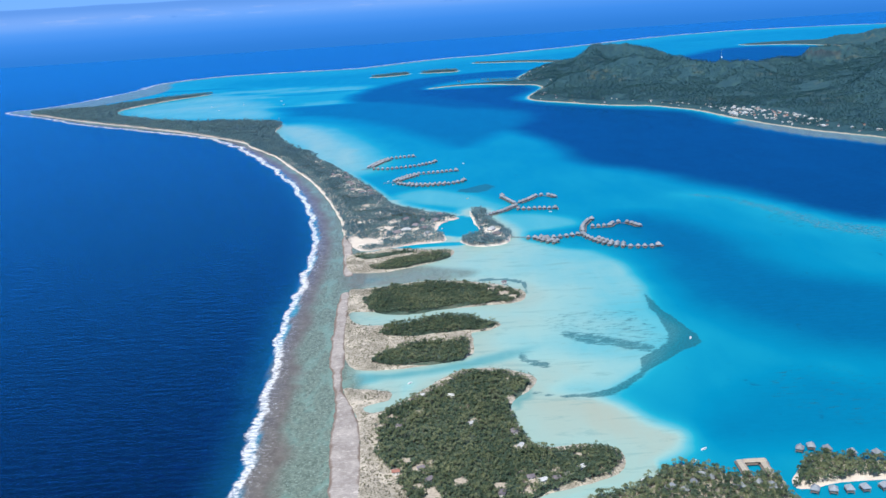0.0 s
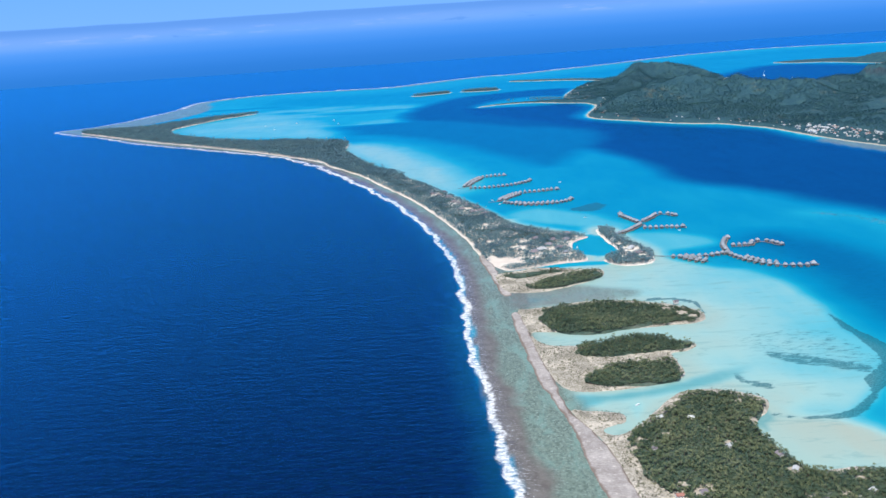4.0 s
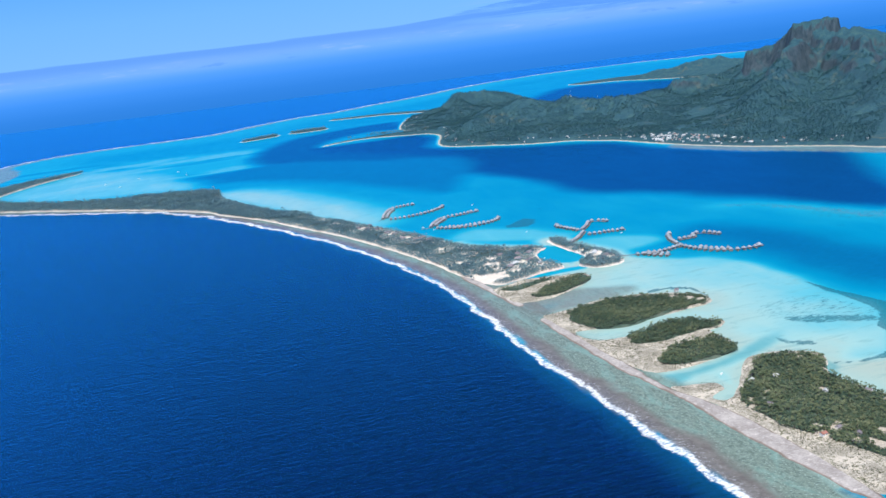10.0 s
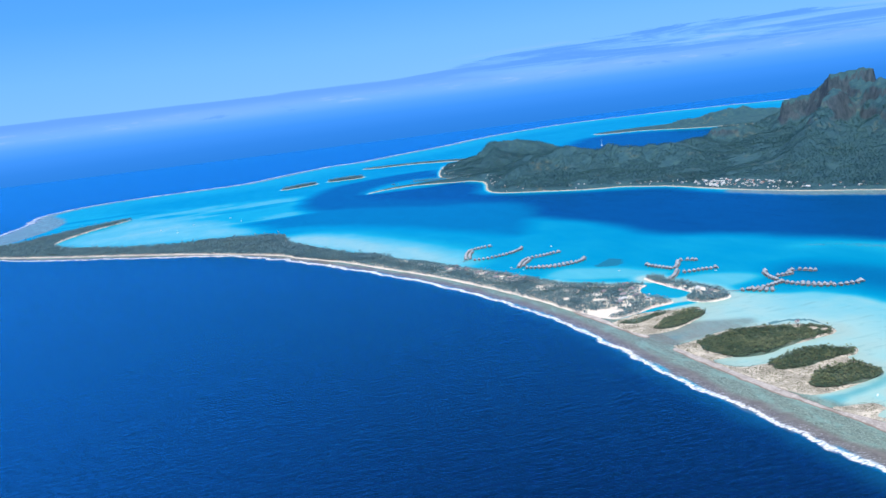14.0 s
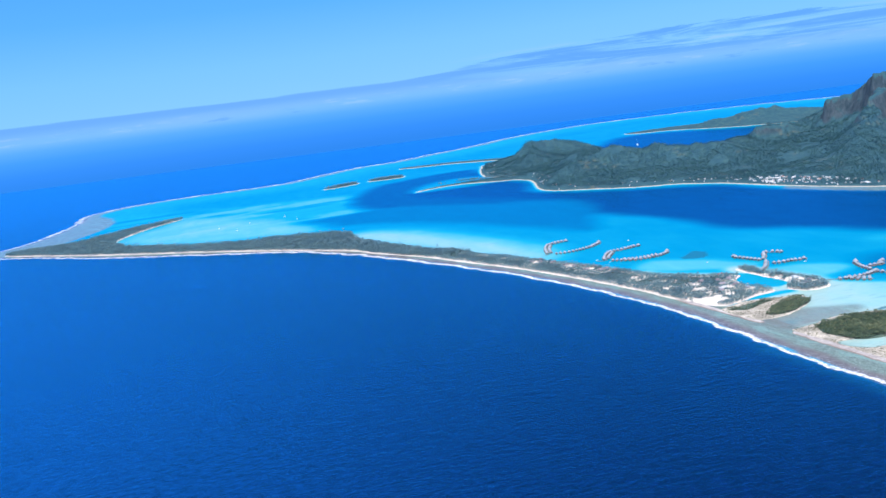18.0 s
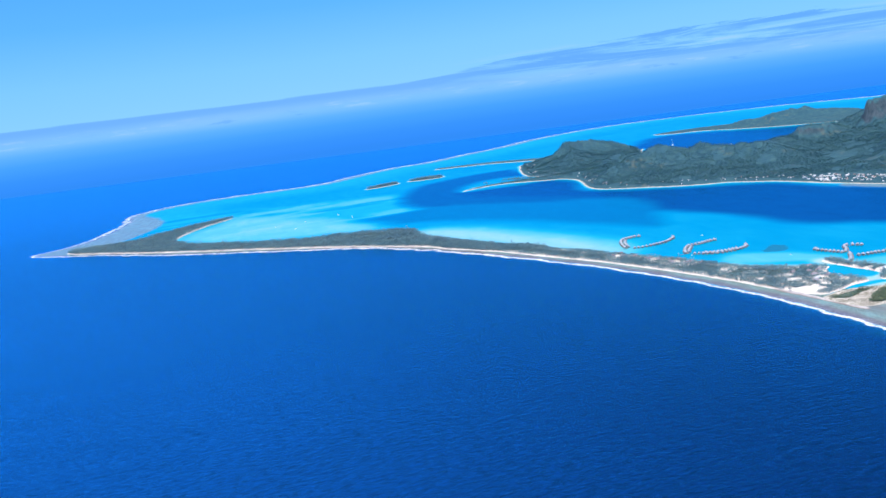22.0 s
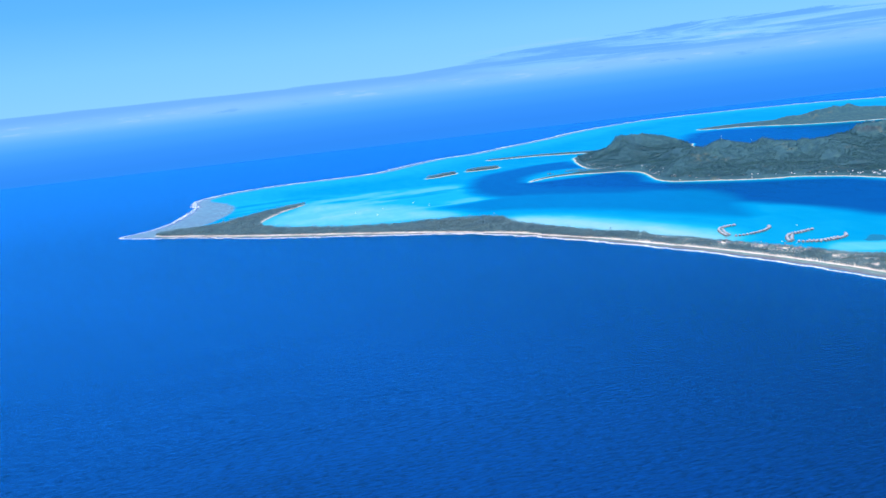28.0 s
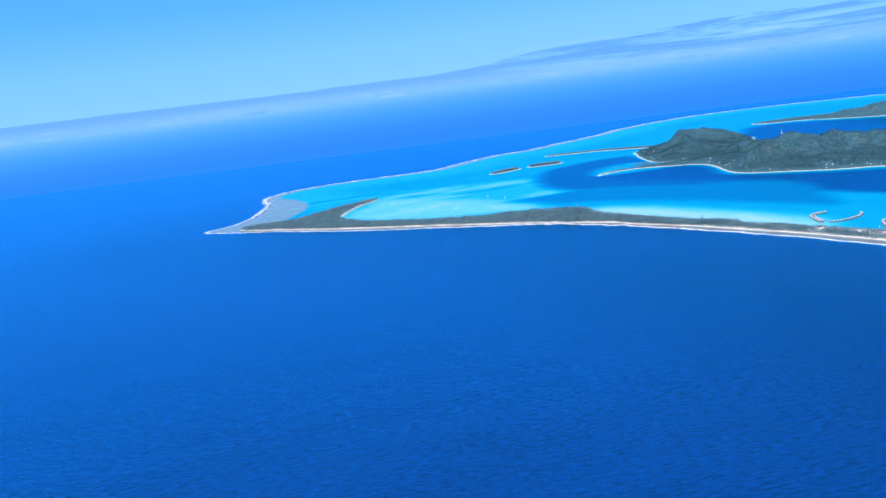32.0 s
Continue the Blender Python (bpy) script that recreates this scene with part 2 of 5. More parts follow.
def plain(name, colour, other, scale=1.0, roughness=0.8, bump=0.0, specular=0.3):
    """Two shades of one surface, with grain of two sizes."""
    m, t, b, place = surface(name, roughness, specular)
    g = grain(t, place, scale, 4.0)
    f = grain(t, place, scale * 7, 3.0)
    v = maths(t, "MULTIPLY_ADD", f, 0.4, maths(t, "MULTIPLY", g, 0.6))
    pick = t.nodes.new("ShaderNodeObjectInfo").outputs["Random"]
    v = maths(t, "MULTIPLY_ADD", pick, 0.25, maths(t, "SUBTRACT", v, 0.12))
    t.links.new(ramp(t, [(0.3, colour), (0.7, other)], v), b.inputs["Base Color"])
    if bump:
        relief(t, b, f, 0.5, bump)
    return m


def water_material():
    m, t, b, place = surface("sea_water", 0.12, 0.5)
    depth, crest, flat, grass = (attribute(t, n) for n in ("depth", "crest", "flat", "weed"))
    patch = grain(t, place, 0.02, 5.0, 0.6)
    fine = grain(t, place, 0.35, 5.0, 0.65)
    drift = grain(t, stretched(t, place, 1.0, 0.35, 1.0, -30), 0.03, 4.0, 0.6, 0.5)
    d = maths(t, "MULTIPLY_ADD", maths(t, "SUBTRACT", drift, 0.5), 0.09, depth)
    inside = span(t, crest, -2.0, 2.0)
    d = maths(t, "MAXIMUM", d, 0.0)
    colour = ramp(t, WATER_STOPS, d)
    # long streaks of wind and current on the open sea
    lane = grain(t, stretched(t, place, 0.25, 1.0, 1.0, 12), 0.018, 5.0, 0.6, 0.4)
    # light and dark of the small waves, painted into the colour
    ripple_light = grain(t, stretched(t, place, 0.4, 1.3, 1.0, 4), 0.26, 6.0, 0.8)
    tone = maths(t, "MULTIPLY_ADD", lane, 0.6, maths(t, "MULTIPLY_ADD", ripple_light, 4.2, -1.43))
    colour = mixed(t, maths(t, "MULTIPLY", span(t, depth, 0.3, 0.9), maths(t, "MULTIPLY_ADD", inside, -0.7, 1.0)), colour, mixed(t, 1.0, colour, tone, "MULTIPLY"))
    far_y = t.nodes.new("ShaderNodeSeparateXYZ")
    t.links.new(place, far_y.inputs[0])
    # sea brightness put into the colour: dark by the reef, paler offshore and northward
    bright_offshore = span(t, maths(t, "MULTIPLY_ADD", maths(t, "SUBTRACT", lane, 0.5), 160.0, crest), -140.0, -640.0)
    bright_offshore = maths(t, "MAXIMUM", bright_offshore, span(t, far_y.outputs[1], 2300.0, 3300.0))
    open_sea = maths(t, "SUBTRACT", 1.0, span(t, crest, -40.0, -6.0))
    colour = mixed(t, open_sea, colour, mixed(t, 1.0, mixed(t, bright_offshore, (0.0005, 0.0054, 0.040), (0.0016, 0.031, 0.155)), tone, "MULTIPLY"))
    # thin films of weed and darker sand on the shallows
    film = maths(t, "MULTIPLY", span(t, grain(t, stretched(t, place, 0.35, 1.3, 1.0, 12), 0.10, 6.0, 0.72, 0.5), 0.52, 0.66), maths(t, "MULTIPLY", span(t, depth, 0.26, 0.16), inside))
    colour = mixed(t, maths(t, "MULTIPLY", film, 0.34), colour, (0.155, 0.325, 0.315))
    # heads of coral scattered on the lagoon floor
    heads = span(t, grain(t, stretched(t, place, 1.0, 0.6, 1.0, 20), 0.11, 4.0, 0.7, 0.8), 0.62, 0.72)
    heads = maths(t, "MULTIPLY", heads, span(t, grain(t, place, 0.008, 2.0), 0.48, 0.62))
    heads = maths(t, "MULTIPLY", heads, maths(t, "MULTIPLY", span(t, depth, 0.3, 0.42), span(t, depth, 0.72, 0.6)))
    colour = mixed(t, maths(t, "MULTIPLY", heads, 0.55), colour, (0.008, 0.10, 0.19))
    # deeper runnels beside the islands, greener than the sand round them
    colour = mixed(t, maths(t, "MULTIPLY", attribute(t, "murk"), maths(t, "MULTIPLY_ADD", drift, 0.8, 0.4)), colour, (0.10, 0.33, 0.345))
    # weed beds and coral gardens, ragged
    torn = maths(t, "ADD", grass, maths(t, "MULTIPLY", maths(t, "SUBTRACT", grain(t, stretched(t, place, 0.45, 1.5, 1.0, 15), 0.27, 6.0, 0.75), 0.5), 1.7))
    weed = maths(t, "MULTIPLY", span(t, torn, 0.40, 0.66), span(t, grass, 0.02, 0.25))
    tuftiness = span(t, grain(t, place, 0.8, 4.0, 0.75), 0.38, 0.62)
    colour = mixed(t, maths(t, "MULTIPLY", weed, maths(t, "MULTIPLY_ADD", tuftiness, 0.30, 0.56)), colour, WEED)
    # knobs of brown coral along the lagoon's drop-off
    knobs = span(t, maths(t, "MULTIPLY_ADD", attribute(t, "coral"), 0.30, grain(t, stretched(t, place, 0.6, 1.6, 1.0, -20), 0.30, 6.0, 0.8)), 0.76, 0.90)
    colour = mixed(t, maths(t, "MULTIPLY", knobs, 0.7), colour, mixed(t, span(t, grain(t, place, 0.5, 3.0, 0.7), 0.40, 0.60), (0.010, 0.11, 0.17), (0.24, 0.29, 0.29)))
    # the reef flat: bare coral near the breakers, mottled shallows, weedy edge
    mottle = grain(t, stretched(t, place, 1.0, 0.7, 1.0), 0.16, 6.0, 0.72)
    pits = span(t, grain(t, stretched(t, place, 1.0, 0.6, 1.0, 10), 0.42, 6.0, 0.8), 0.42, 0.64)
    wide = maths(t, "MULTIPLY_ADD", maths(t, "SUBTRACT", patch, 0.5), 26.0, crest)
    clear = span(t, grain(t, stretched(t, place, 1.4, 0.5, 1.0, -8), 0.05, 5.0, 0.65, 0.6), 0.46, 0.62)
    shallow = mixed(t, maths(t, "MULTIPLY", clear, 0.55), mixed(t, pits, FLAT_SHALLOW, FLAT_SPECK), (0.22, 0.38, 0.33))
    shallow = mixed(t, span(t, grain(t, stretched(t, place, 0.7, 1.2, 1.0, 25), 0.75, 4.0, 0.7), 0.54, 0.64), shallow, (0.32, 0.42, 0.37))
    bare = mixed(t, span(t, mottle, 0.35, 0.65), FLAT_BARE, FLAT_BARE_B)
    reef = mixed(t, maths(t, "SUBTRACT", span(t, wide, 9.0, 19.0), maths(t, "MULTIPLY", attribute(t, "bareness"), span(t, mottle, 0.25, 0.55)), clamp=True), bare, shallow)
    colour = mixed(t, flat, colour, reef)
    # outer slope, seen through clear water
    slope = maths(t, "MULTIPLY", span(t, wide, -26.0, -2.0), maths(t, "SUBTRACT", 1.0, inside))
    colour = mixed(t, maths(t, "MULTIPLY", slope, 0.42), colour, (0.006, 0.105, 0.19))
    # breakers and the wash behind them
    line = maths(t, "MULTIPLY_ADD", maths(t, "SUBTRACT", grain(t, place, 0.035, 3.0, 0.6), 0.5), 16.0, maths(t, "DIVIDE", crest, attribute(t, "breadth")))
    line = maths(t, "MULTIPLY_ADD", maths(t, "SUBTRACT", grain(t, stretched(t, place, 0.6, 0.8, 1.0, 5), 0.4, 6.0, 0.75), 0.5), 6.5, line)
    surf = attribute(t, "surf")
    roll = maths(t, "MULTIPLY", span(t, line, -4.8, -2.6), span(t, line, 3.4, 0.0))
    torn_foam = span(t, maths(t, "ADD", grain(t, stretched(t, place, 0.6, 1.1, 1.0, 5), 0.42, 6.0, 0.75), maths(t, "MULTIPLY_ADD", roll, 0.14, maths(t, "MULTIPLY", surf, 0.14))), 0.58, 0.86)
    foam = maths(t, "MULTIPLY", roll, torn_foam)
    wash = maths(t, "MULTIPLY", maths(t, "MULTIPLY", span(t, line, 0.0, 1.5), span(t, line, 13.0, 1.0)), span(t, grain(t, stretched(t, place, 0.7, 1.2, 1.0, 40), 0.5, 6.0, 0.8), 0.52, 0.66))
    foam = maths(t, "MAXIMUM", foam, maths(t, "MULTIPLY", wash, 0.65))
    caps = maths(t, "MULTIPLY", span(t, grain(t, place, 0.33, 2.0, 0.5), 0.815, 0.83), span(t, crest, -30.0, -60.0))
    foam = maths(t, "MAXIMUM", foam, maths(t, "MULTIPLY", caps, 0.5), clamp=True)
    colour = mixed(t, foam, colour, (0.82, 0.84, 0.86))
    swell = grain(t, stretched(t, place, 0.4, 1.2, 1.0, 6), 0.16, 6.0, 0.68)
    # light from within the water under a blue sheen of sky that grows towards grazing views
    waves = t.nodes.new("ShaderNodeBump")
    waves.inputs["Distance"].default_value = 0.8
    t.links.new(maths(t, "MULTIPLY_ADD", span(t, crest, -6.0, 10.0), -0.68, 0.9), waves.inputs["Strength"])
    t.links.new(maths(t, "ADD", swell, maths(t, "MULTIPLY", fine, 0.25)), waves.inputs["Height"])
    body, sheen, sum_ = (t.nodes.new(k) for k in ("ShaderNodeBsdfDiffuse", "ShaderNodeBsdfGlossy", "ShaderNodeMixShader"))
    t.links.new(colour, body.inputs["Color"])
    sheen.inputs["Color"].default_value, sheen.inputs["Roughness"].default_value = SEA_TINT, SEA_ROUGH
    angle = t.nodes.new("ShaderNodeLayerWeight")
    angle.inputs["Blend"].default_value = 0.5
    for n in (body, sheen, angle):
        t.links.new(waves.outputs[0], n.inputs["Normal"])
    t.links.new(maths(t, "MULTIPLY", maths(t, "POWER", angle.outputs["Facing"], SHEEN_POWER), maths(t, "SUBTRACT", maths(t, "MULTIPLY_ADD", span(t, crest, -2.0, 14.0), -0.56, 1.0), foam, clamp=True)), sum_.inputs[0])
    t.links.new(body.outputs[0], sum_.inputs[1])
    t.links.new(sheen.outputs[0], sum_.inputs[2])
    t.links.new(sum_.outputs[0], t.nodes["Material Output"].inputs[0])
    t.nodes.remove(b)
    return m


def rubble_material():
    m, t, b, place = surface("coral_rubble", 0.95, 0.15)
    a = grain(t, place, 0.08, 5.0, 0.6)
    f = grain(t, place, 1.3, 5.0, 0.7)
    base = ramp(t, [(0.32, (0.24, 0.225, 0.18)), (0.48, (0.42, 0.38, 0.315)), (0.60, (0.62, 0.565, 0.48)), (0.70, (0.82, 0.77, 0.69))], f)
    base = mixed(t, maths(t, "MULTIPLY", span(t, a, 0.51, 0.60), 0.7), base, (0.70, 0.63, 0.53))
    base = mixed(t, maths(t, "MULTIPLY", span(t, a, 0.47, 0.38), 0.45), base, (0.22, 0.21, 0.16))
    green = maths(t, "MULTIPLY", span(t, grain(t, place, 0.45, 4.0, 0.7), 0.52, 0.60), span(t, a, 0.40, 0.55))
    base = mixed(t, maths(t, "MULTIPLY", green, 0.8), base, (0.10, 0.11, 0.05))
    t.links.new(base, b.inputs["Base Color"])
    relief(t, b, f, 0.6, 0.4)
    return m


def forest_floor_material():
    m, t, b, place = surface("forest_floor", 0.95, 0.1)
    a = grain(t, place, 0.07, 5.0, 0.6)
    f = grain(t, place, 0.9, 5.0, 0.7)
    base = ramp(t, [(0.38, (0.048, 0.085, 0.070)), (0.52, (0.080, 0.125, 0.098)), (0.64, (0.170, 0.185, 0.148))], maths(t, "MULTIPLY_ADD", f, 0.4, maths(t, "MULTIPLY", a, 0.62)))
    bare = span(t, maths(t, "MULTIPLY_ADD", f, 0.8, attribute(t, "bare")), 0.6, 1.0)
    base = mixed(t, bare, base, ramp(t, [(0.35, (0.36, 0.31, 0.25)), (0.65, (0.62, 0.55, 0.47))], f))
    t.links.new(base, b.inputs["Base Color"])
    return m


def platform_material():
    m, t, b, place = surface("reef_rock", 0.9, 0.2)
    a = grain(t, stretched(t, place, 1.0, 0.6, 1.0), 0.10, 5.0, 0.65)
    f = grain(t, stretched(t, place, 0.7, 1.6, 1.0), 0.7, 6.0, 0.78)
    base = ramp(t, [(0.34, (0.25, 0.222, 0.205)), (0.5, (0.40, 0.362, 0.340)), (0.66, (0.63, 0.585, 0.545))], maths(t, "MULTIPLY_ADD", f, 0.5, maths(t, "MULTIPLY", a, 0.5)))
    base = mixed(t, maths(t, "MULTIPLY", span(t, grain(t, stretched(t, place, 0.8, 1.3, 1.0), 0.30, 5.0, 0.75), 0.55, 0.66), 0.7), base, (0.72, 0.67, 0.62))
    edge = attribute(t, "edge")
    base = mixed(t, maths(t, "MULTIPLY", span(t, maths(t, "MULTIPLY_ADD", a, 3.0, edge), 3.3, 1.9), 0.75), base, (0.17, 0.115, 0.085))
    t.links.new(base, b.inputs["Base Color"])
    relief(t, b, f, 0.6, 0.3)
    return m


def leaf_material(name, stops, gloss=0.45):
    """Leaves that also let light through."""
    m, t, b, place = surface(name, gloss, 0.25)
    pick = t.nodes.new("ShaderNodeNewGeometry").outputs["Random Per Island"]
    f = grain(t, place, 0.085, 4.0, 0.65)
    wide = grain(t, place, 0.028, 3.0, 0.5)
    v = maths(t, "MULTIPLY_ADD", wide, 0.9, maths(t, "MULTIPLY_ADD", pick, 0.42, maths(t, "MULTIPLY_ADD", f, 1.1, -0.70)))
    c = ramp(t, stops, v)
    t.links.new(c, b.inputs["Base Color"])
    thin, both = t.nodes.new("ShaderNodeBsdfTranslucent"), t.nodes.new("ShaderNodeMixShader")
    t.links.new(mixed(t, 1.0, c, (1.3, 1.4, 1.2), "MULTIPLY"), thin.inputs["Color"])
    both.inputs[0].default_value = 0.5
    t.links.new(b.outputs[0], both.inputs[1])
    t.links.new(thin.outputs[0], both.inputs[2])
    t.links.new(both.outputs[0], t.nodes["Material Output"].inputs[0])
    return m


def mountain_material():
    m, t, b, place = surface("hazed_mountain_forest", 0.9, 0.15)
    n = t.nodes.new("ShaderNodeNewGeometry")
    s = t.nodes.new("ShaderNodeSeparateXYZ")
    t.links.new(n.outputs["Normal"], s.inputs[0])
    pos = t.nodes.new("ShaderNodeSeparateXYZ")
    t.links.new(place, pos.inputs[0])
    a = grain(t, place, 0.012, 5.0, 0.6)
    f = grain(t, place, 0.32, 5.0, 0.75)
    mid = grain(t, place, 0.07, 4.0, 0.65)
    v = maths(t, "MULTIPLY_ADD", f, 0.45, maths(t, "MULTIPLY", mid, 0.55))
    # slope greens, tinted blue to stand for the haze before them
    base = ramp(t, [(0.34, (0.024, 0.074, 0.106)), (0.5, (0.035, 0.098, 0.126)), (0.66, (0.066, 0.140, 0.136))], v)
    dry = maths(t, "MULTIPLY", span(t, a, 0.54, 0.68), span(t, mid, 0.48, 0.62))
    base = mixed(t, maths(t, "MULTIPLY", dry, 0.32), base, (0.20, 0.15, 0.09))
    steep = span(t, maths(t, "MULTIPLY_ADD", f, 0.25, s.outputs[2]), 0.84, 0.68)
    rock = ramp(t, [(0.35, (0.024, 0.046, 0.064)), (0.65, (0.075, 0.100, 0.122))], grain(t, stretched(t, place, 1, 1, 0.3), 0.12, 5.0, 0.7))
    base = mixed(t, maths(t, "MULTIPLY", maths(t, "MULTIPLY", steep, span(t, pos.outputs[2], 34.0, 60.0)), 0.9), base, rock)
    beach = span(t, maths(t, "MULTIPLY_ADD", mid, 1.6, pos.outputs[2]), 1.9, 1.2)
    base = mixed(t, beach, base, (0.50, 0.46, 0.38))
    t.links.new(base, b.inputs["Base Color"])
    relief(t, b, maths(t, "ADD", f, mid), 0.8, 1.4)
    return m


SEA = water_material()
RUBBLE = rubble_material()
FLOOR = forest_floor_material()
ROCK = platform_material()
SAND = plain("pale_sand", (0.64, 0.56, 0.48), (0.82, 0.75, 0.66), 0.12, 0.95, specular=0.1)
LEAF = leaf_material("broad_leaves", LEAF_STOPS)
LEAF_HAZE = leaf_material("hazed_leaves", LEAF_HAZE_STOPS)
LEAF_HILL = leaf_material("hazed_hill_leaves", MOUNT_HAZE_STOPS)
PALM = leaf_material("palm_fronds", PALM_STOPS)
BARK = plain("grey_bark", (0.16, 0.12, 0.09), (0.26, 0.21, 0.17), 2.0)
THATCH = plain("weathered_thatch", (0.22, 0.245, 0.275), (0.40, 0.435, 0.475), 1.2, 0.95, 0.05)
TIMBER = plain("grey_timber", (0.17, 0.15, 0.135), (0.30, 0.265, 0.235), 2.0)
PLASTER = plain("white_plaster", (0.62, 0.60, 0.56), (0.80, 0.79, 0.76), 0.6)
TIN = plain("pale_metal_roof", (0.46, 0.47, 0.48), (0.68, 0.69, 0.69), 0.5, 0.45)
RUST = plain("red_roof", (0.30, 0.12, 0.09), (0.45, 0.22, 0.17), 0.5, 0.6)
GREY_ROOF = plain("mauve_grey_roof", (0.17, 0.15, 0.17), (0.30, 0.27, 0.29), 0.5, 0.7)
HULL = plain("white_hull", (0.72, 0.74, 0.76), (0.85, 0.86, 0.87), 0.4, 0.35)
BLEACHED = plain("sun_bleached_thatch", (0.42, 0.375, 0.31), (0.60, 0.545, 0.46), 1.0, 0.95, 0.05)
SCRUB = leaf_material("low_scrub", [(0.2, (0.07, 0.085, 0.045)), (0.6, (0.13, 0.14, 0.08)), (0.9, (0.22, 0.20, 0.13))], 0.8)
MOUNT = mountain_material()

# ---- the plan, in metres ----
MOTU_BIG = [(-35, 386), (-26, 403), (-9, 417), (8, 437), (29, 438), (45, 428), (45, 416), (34, 399), (35, 375), (45, 351), (66, 350), (79, 343), (73, 327), (51, 317), (35, 308), (16, 292), (3, 280), (-10, 296), (-19, 320), (-25, 333), (-31, 348), (-34, 360)]
MOTU_THREE = [(-43, 461), (-34, 479), (-14, 489), (7, 489), (15, 483), (11, 461), (-10, 454), (-29, 453)]
MOTU_TWO = [(-43, 504), (-34, 520), (-11, 530), (11, 531), (33, 513), (21, 503), (-4, 500), (-25, 497)]
MOTU_ONE = [(-60, 568), (-51, 595), (-13, 605), (25, 593), (52, 572), (48, 556), (23, 551), (-4, 546), (-27, 540), (-48, 547)]
MOTU_ZERO = [(-62, 651), (-43, 669), (-15, 684), (2, 685), (2, 670), (-19, 655), (-46, 643)]
MOTU_ZERO_B = [(-81, 690), (-63, 694), (-35, 698), (-25, 689), (-43, 683), (-66, 674)]
RUBBLE_A = [(-73, 597), (-64, 601), (-43, 605), (-13, 612), (25, 601), (54, 577), (50, 554), (19, 549), (-20, 547), (-51, 549), (-67, 551), (-58, 526), (-26, 523), (4, 530), (35, 515), (25, 503), (16, 500), (17, 485), (13, 463), (-10, 454), (-33, 450), (-49, 451), (-55, 456), (-60, 468), (-66, 504), (-69, 545)]
RUBBLE_B = [(-57, 427), (-47, 426), (-31, 422), (-30, 411), (-44, 404), (-36, 397), (-21, 411), (6, 443), (29, 444), (49, 431), (45, 414), (34, 401), (36, 374), (45, 353), (66, 354), (81, 345), (75, 326), (51, 316), (35, 308), (16, 290), (-6, 275), (-36, 278), (-38, 318), (-40, 347), (-45, 389)]
RUBBLE_C = [(-81, 649), (-86, 690), (-74, 699), (-45, 707), (-15, 697), (4, 693), (3, 672), (-21, 653), (-50, 640), (-68, 640)]
PLATFORM = [(-43, 276), (-50, 319), (-55, 359), (-58, 400), (-63, 435), (-70, 467), (-74, 513), (-78, 568), (-78, 592), (-72, 594), (-69, 566), (-66, 522), (-61, 466), (-57, 427), (-45, 389), (-39, 347), (-37, 318), (-36, 276)]
PLATFORM_B = [(-82, 640), (-88, 690), (-96, 746), (-94, 759), (-83, 715), (-80, 664), (-74, 637)]
RESORT_A = [(59, 306), (79, 314), (91, 324), (102, 332), (116, 326), (126, 320), (140, 318), (141, 305), (130, 275), (55, 281)]
RESORT_B = [(144, 310), (154, 326), (163, 335), (175, 329), (190, 326), (203, 319), (198, 308), (183, 312), (163, 311), (152, 307)]
LONG_NEAR = [(-93, 745), (-105, 811), (-121, 875), (-145, 957), (-176, 1048), (-215, 1140), (-260, 1250), (-330, 1385), (-300, 1480), (-256, 1350), (-185, 1200), (-120, 1050), (-73, 927), (-57, 872), (-20, 832), (11, 804), (3, 794), (-7, 781), (-10, 760), (-3, 742), (-2, 720), (-26, 716), (-55, 706), (-76, 706)]
LONG_FAR = [(-260, 1250), (-330, 1385), (-400, 1475), (-475, 1560), (-620, 1704), (-789, 1861), (-930, 2010), (-1054, 2149), (-1000, 2190), (-914, 2180), (-839, 2251), (-758, 2322), (-707, 2362), (-655, 2390), (-672, 2352), (-732, 2265), (-786, 2130), (-793, 2048), (-745, 1940), (-640, 1825), (-529, 1735), (-462, 1715), (-408, 1700), (-320, 1625), (-306, 1500), (-254, 1345), (-185, 1200)]
EAST = [(23, 829), (37, 825), (38, 795), (49, 762), (56, 730), (50, 702), (28, 697), (14, 708), (12, 720), (28, 737), (28, 760), (24, 788)]
ISLET_A = [(-240, 2630), (-215, 2615), (-170, 2630), (-125, 2655), (-120, 2690), (-150, 2695), (-200, 2670)]
ISLET_B = [(-90, 2675), (-45, 2650), (15, 2645), (32, 2680), (0, 2720), (-55, 2715)]
REDPOINT = [(-54, 2147), (10, 2180), (80, 2180), (140, 2135), (200, 2095), (260, 2130), (230, 2200), (150, 2215), (70, 2225), (-10, 2200)]
RING_NEAR = [(-70, -700), (-75, -200), (-84, 150), (-90, 325), (-94, 380), (-100, 450), (-107, 520), (-110, 600), (-114, 690), (-121, 755), (-143, 862), (-178, 985), (-218, 1095), (-258, 1190), (-325, 1335), (-412, 1480), (-500, 1565)]
RING_TIP = [(-560, 1620), (-710, 1755), (-811, 1850), (-950, 2010), (-1060, 2115), (-1144, 2215), (-1089, 2262), (-1036, 2350), (-994, 2520), (-970, 2720), (-978, 2870), (-955, 2970), (-860, 3080), (-730, 3120), (-530, 3110), (-330, 3090), (-170, 3240), (14, 3370)]
RING_FAR = [(134, 3380), (320, 3510), (580, 3680), (770, 3850), (1000, 3990), (1290, 4080), (1450, 4060), (1640, 4010), (1830, 3920), (2100, 3740), (2350, 3450), (2900, 3000), (3300, 2000), (3300, 500), (2500, -700)]
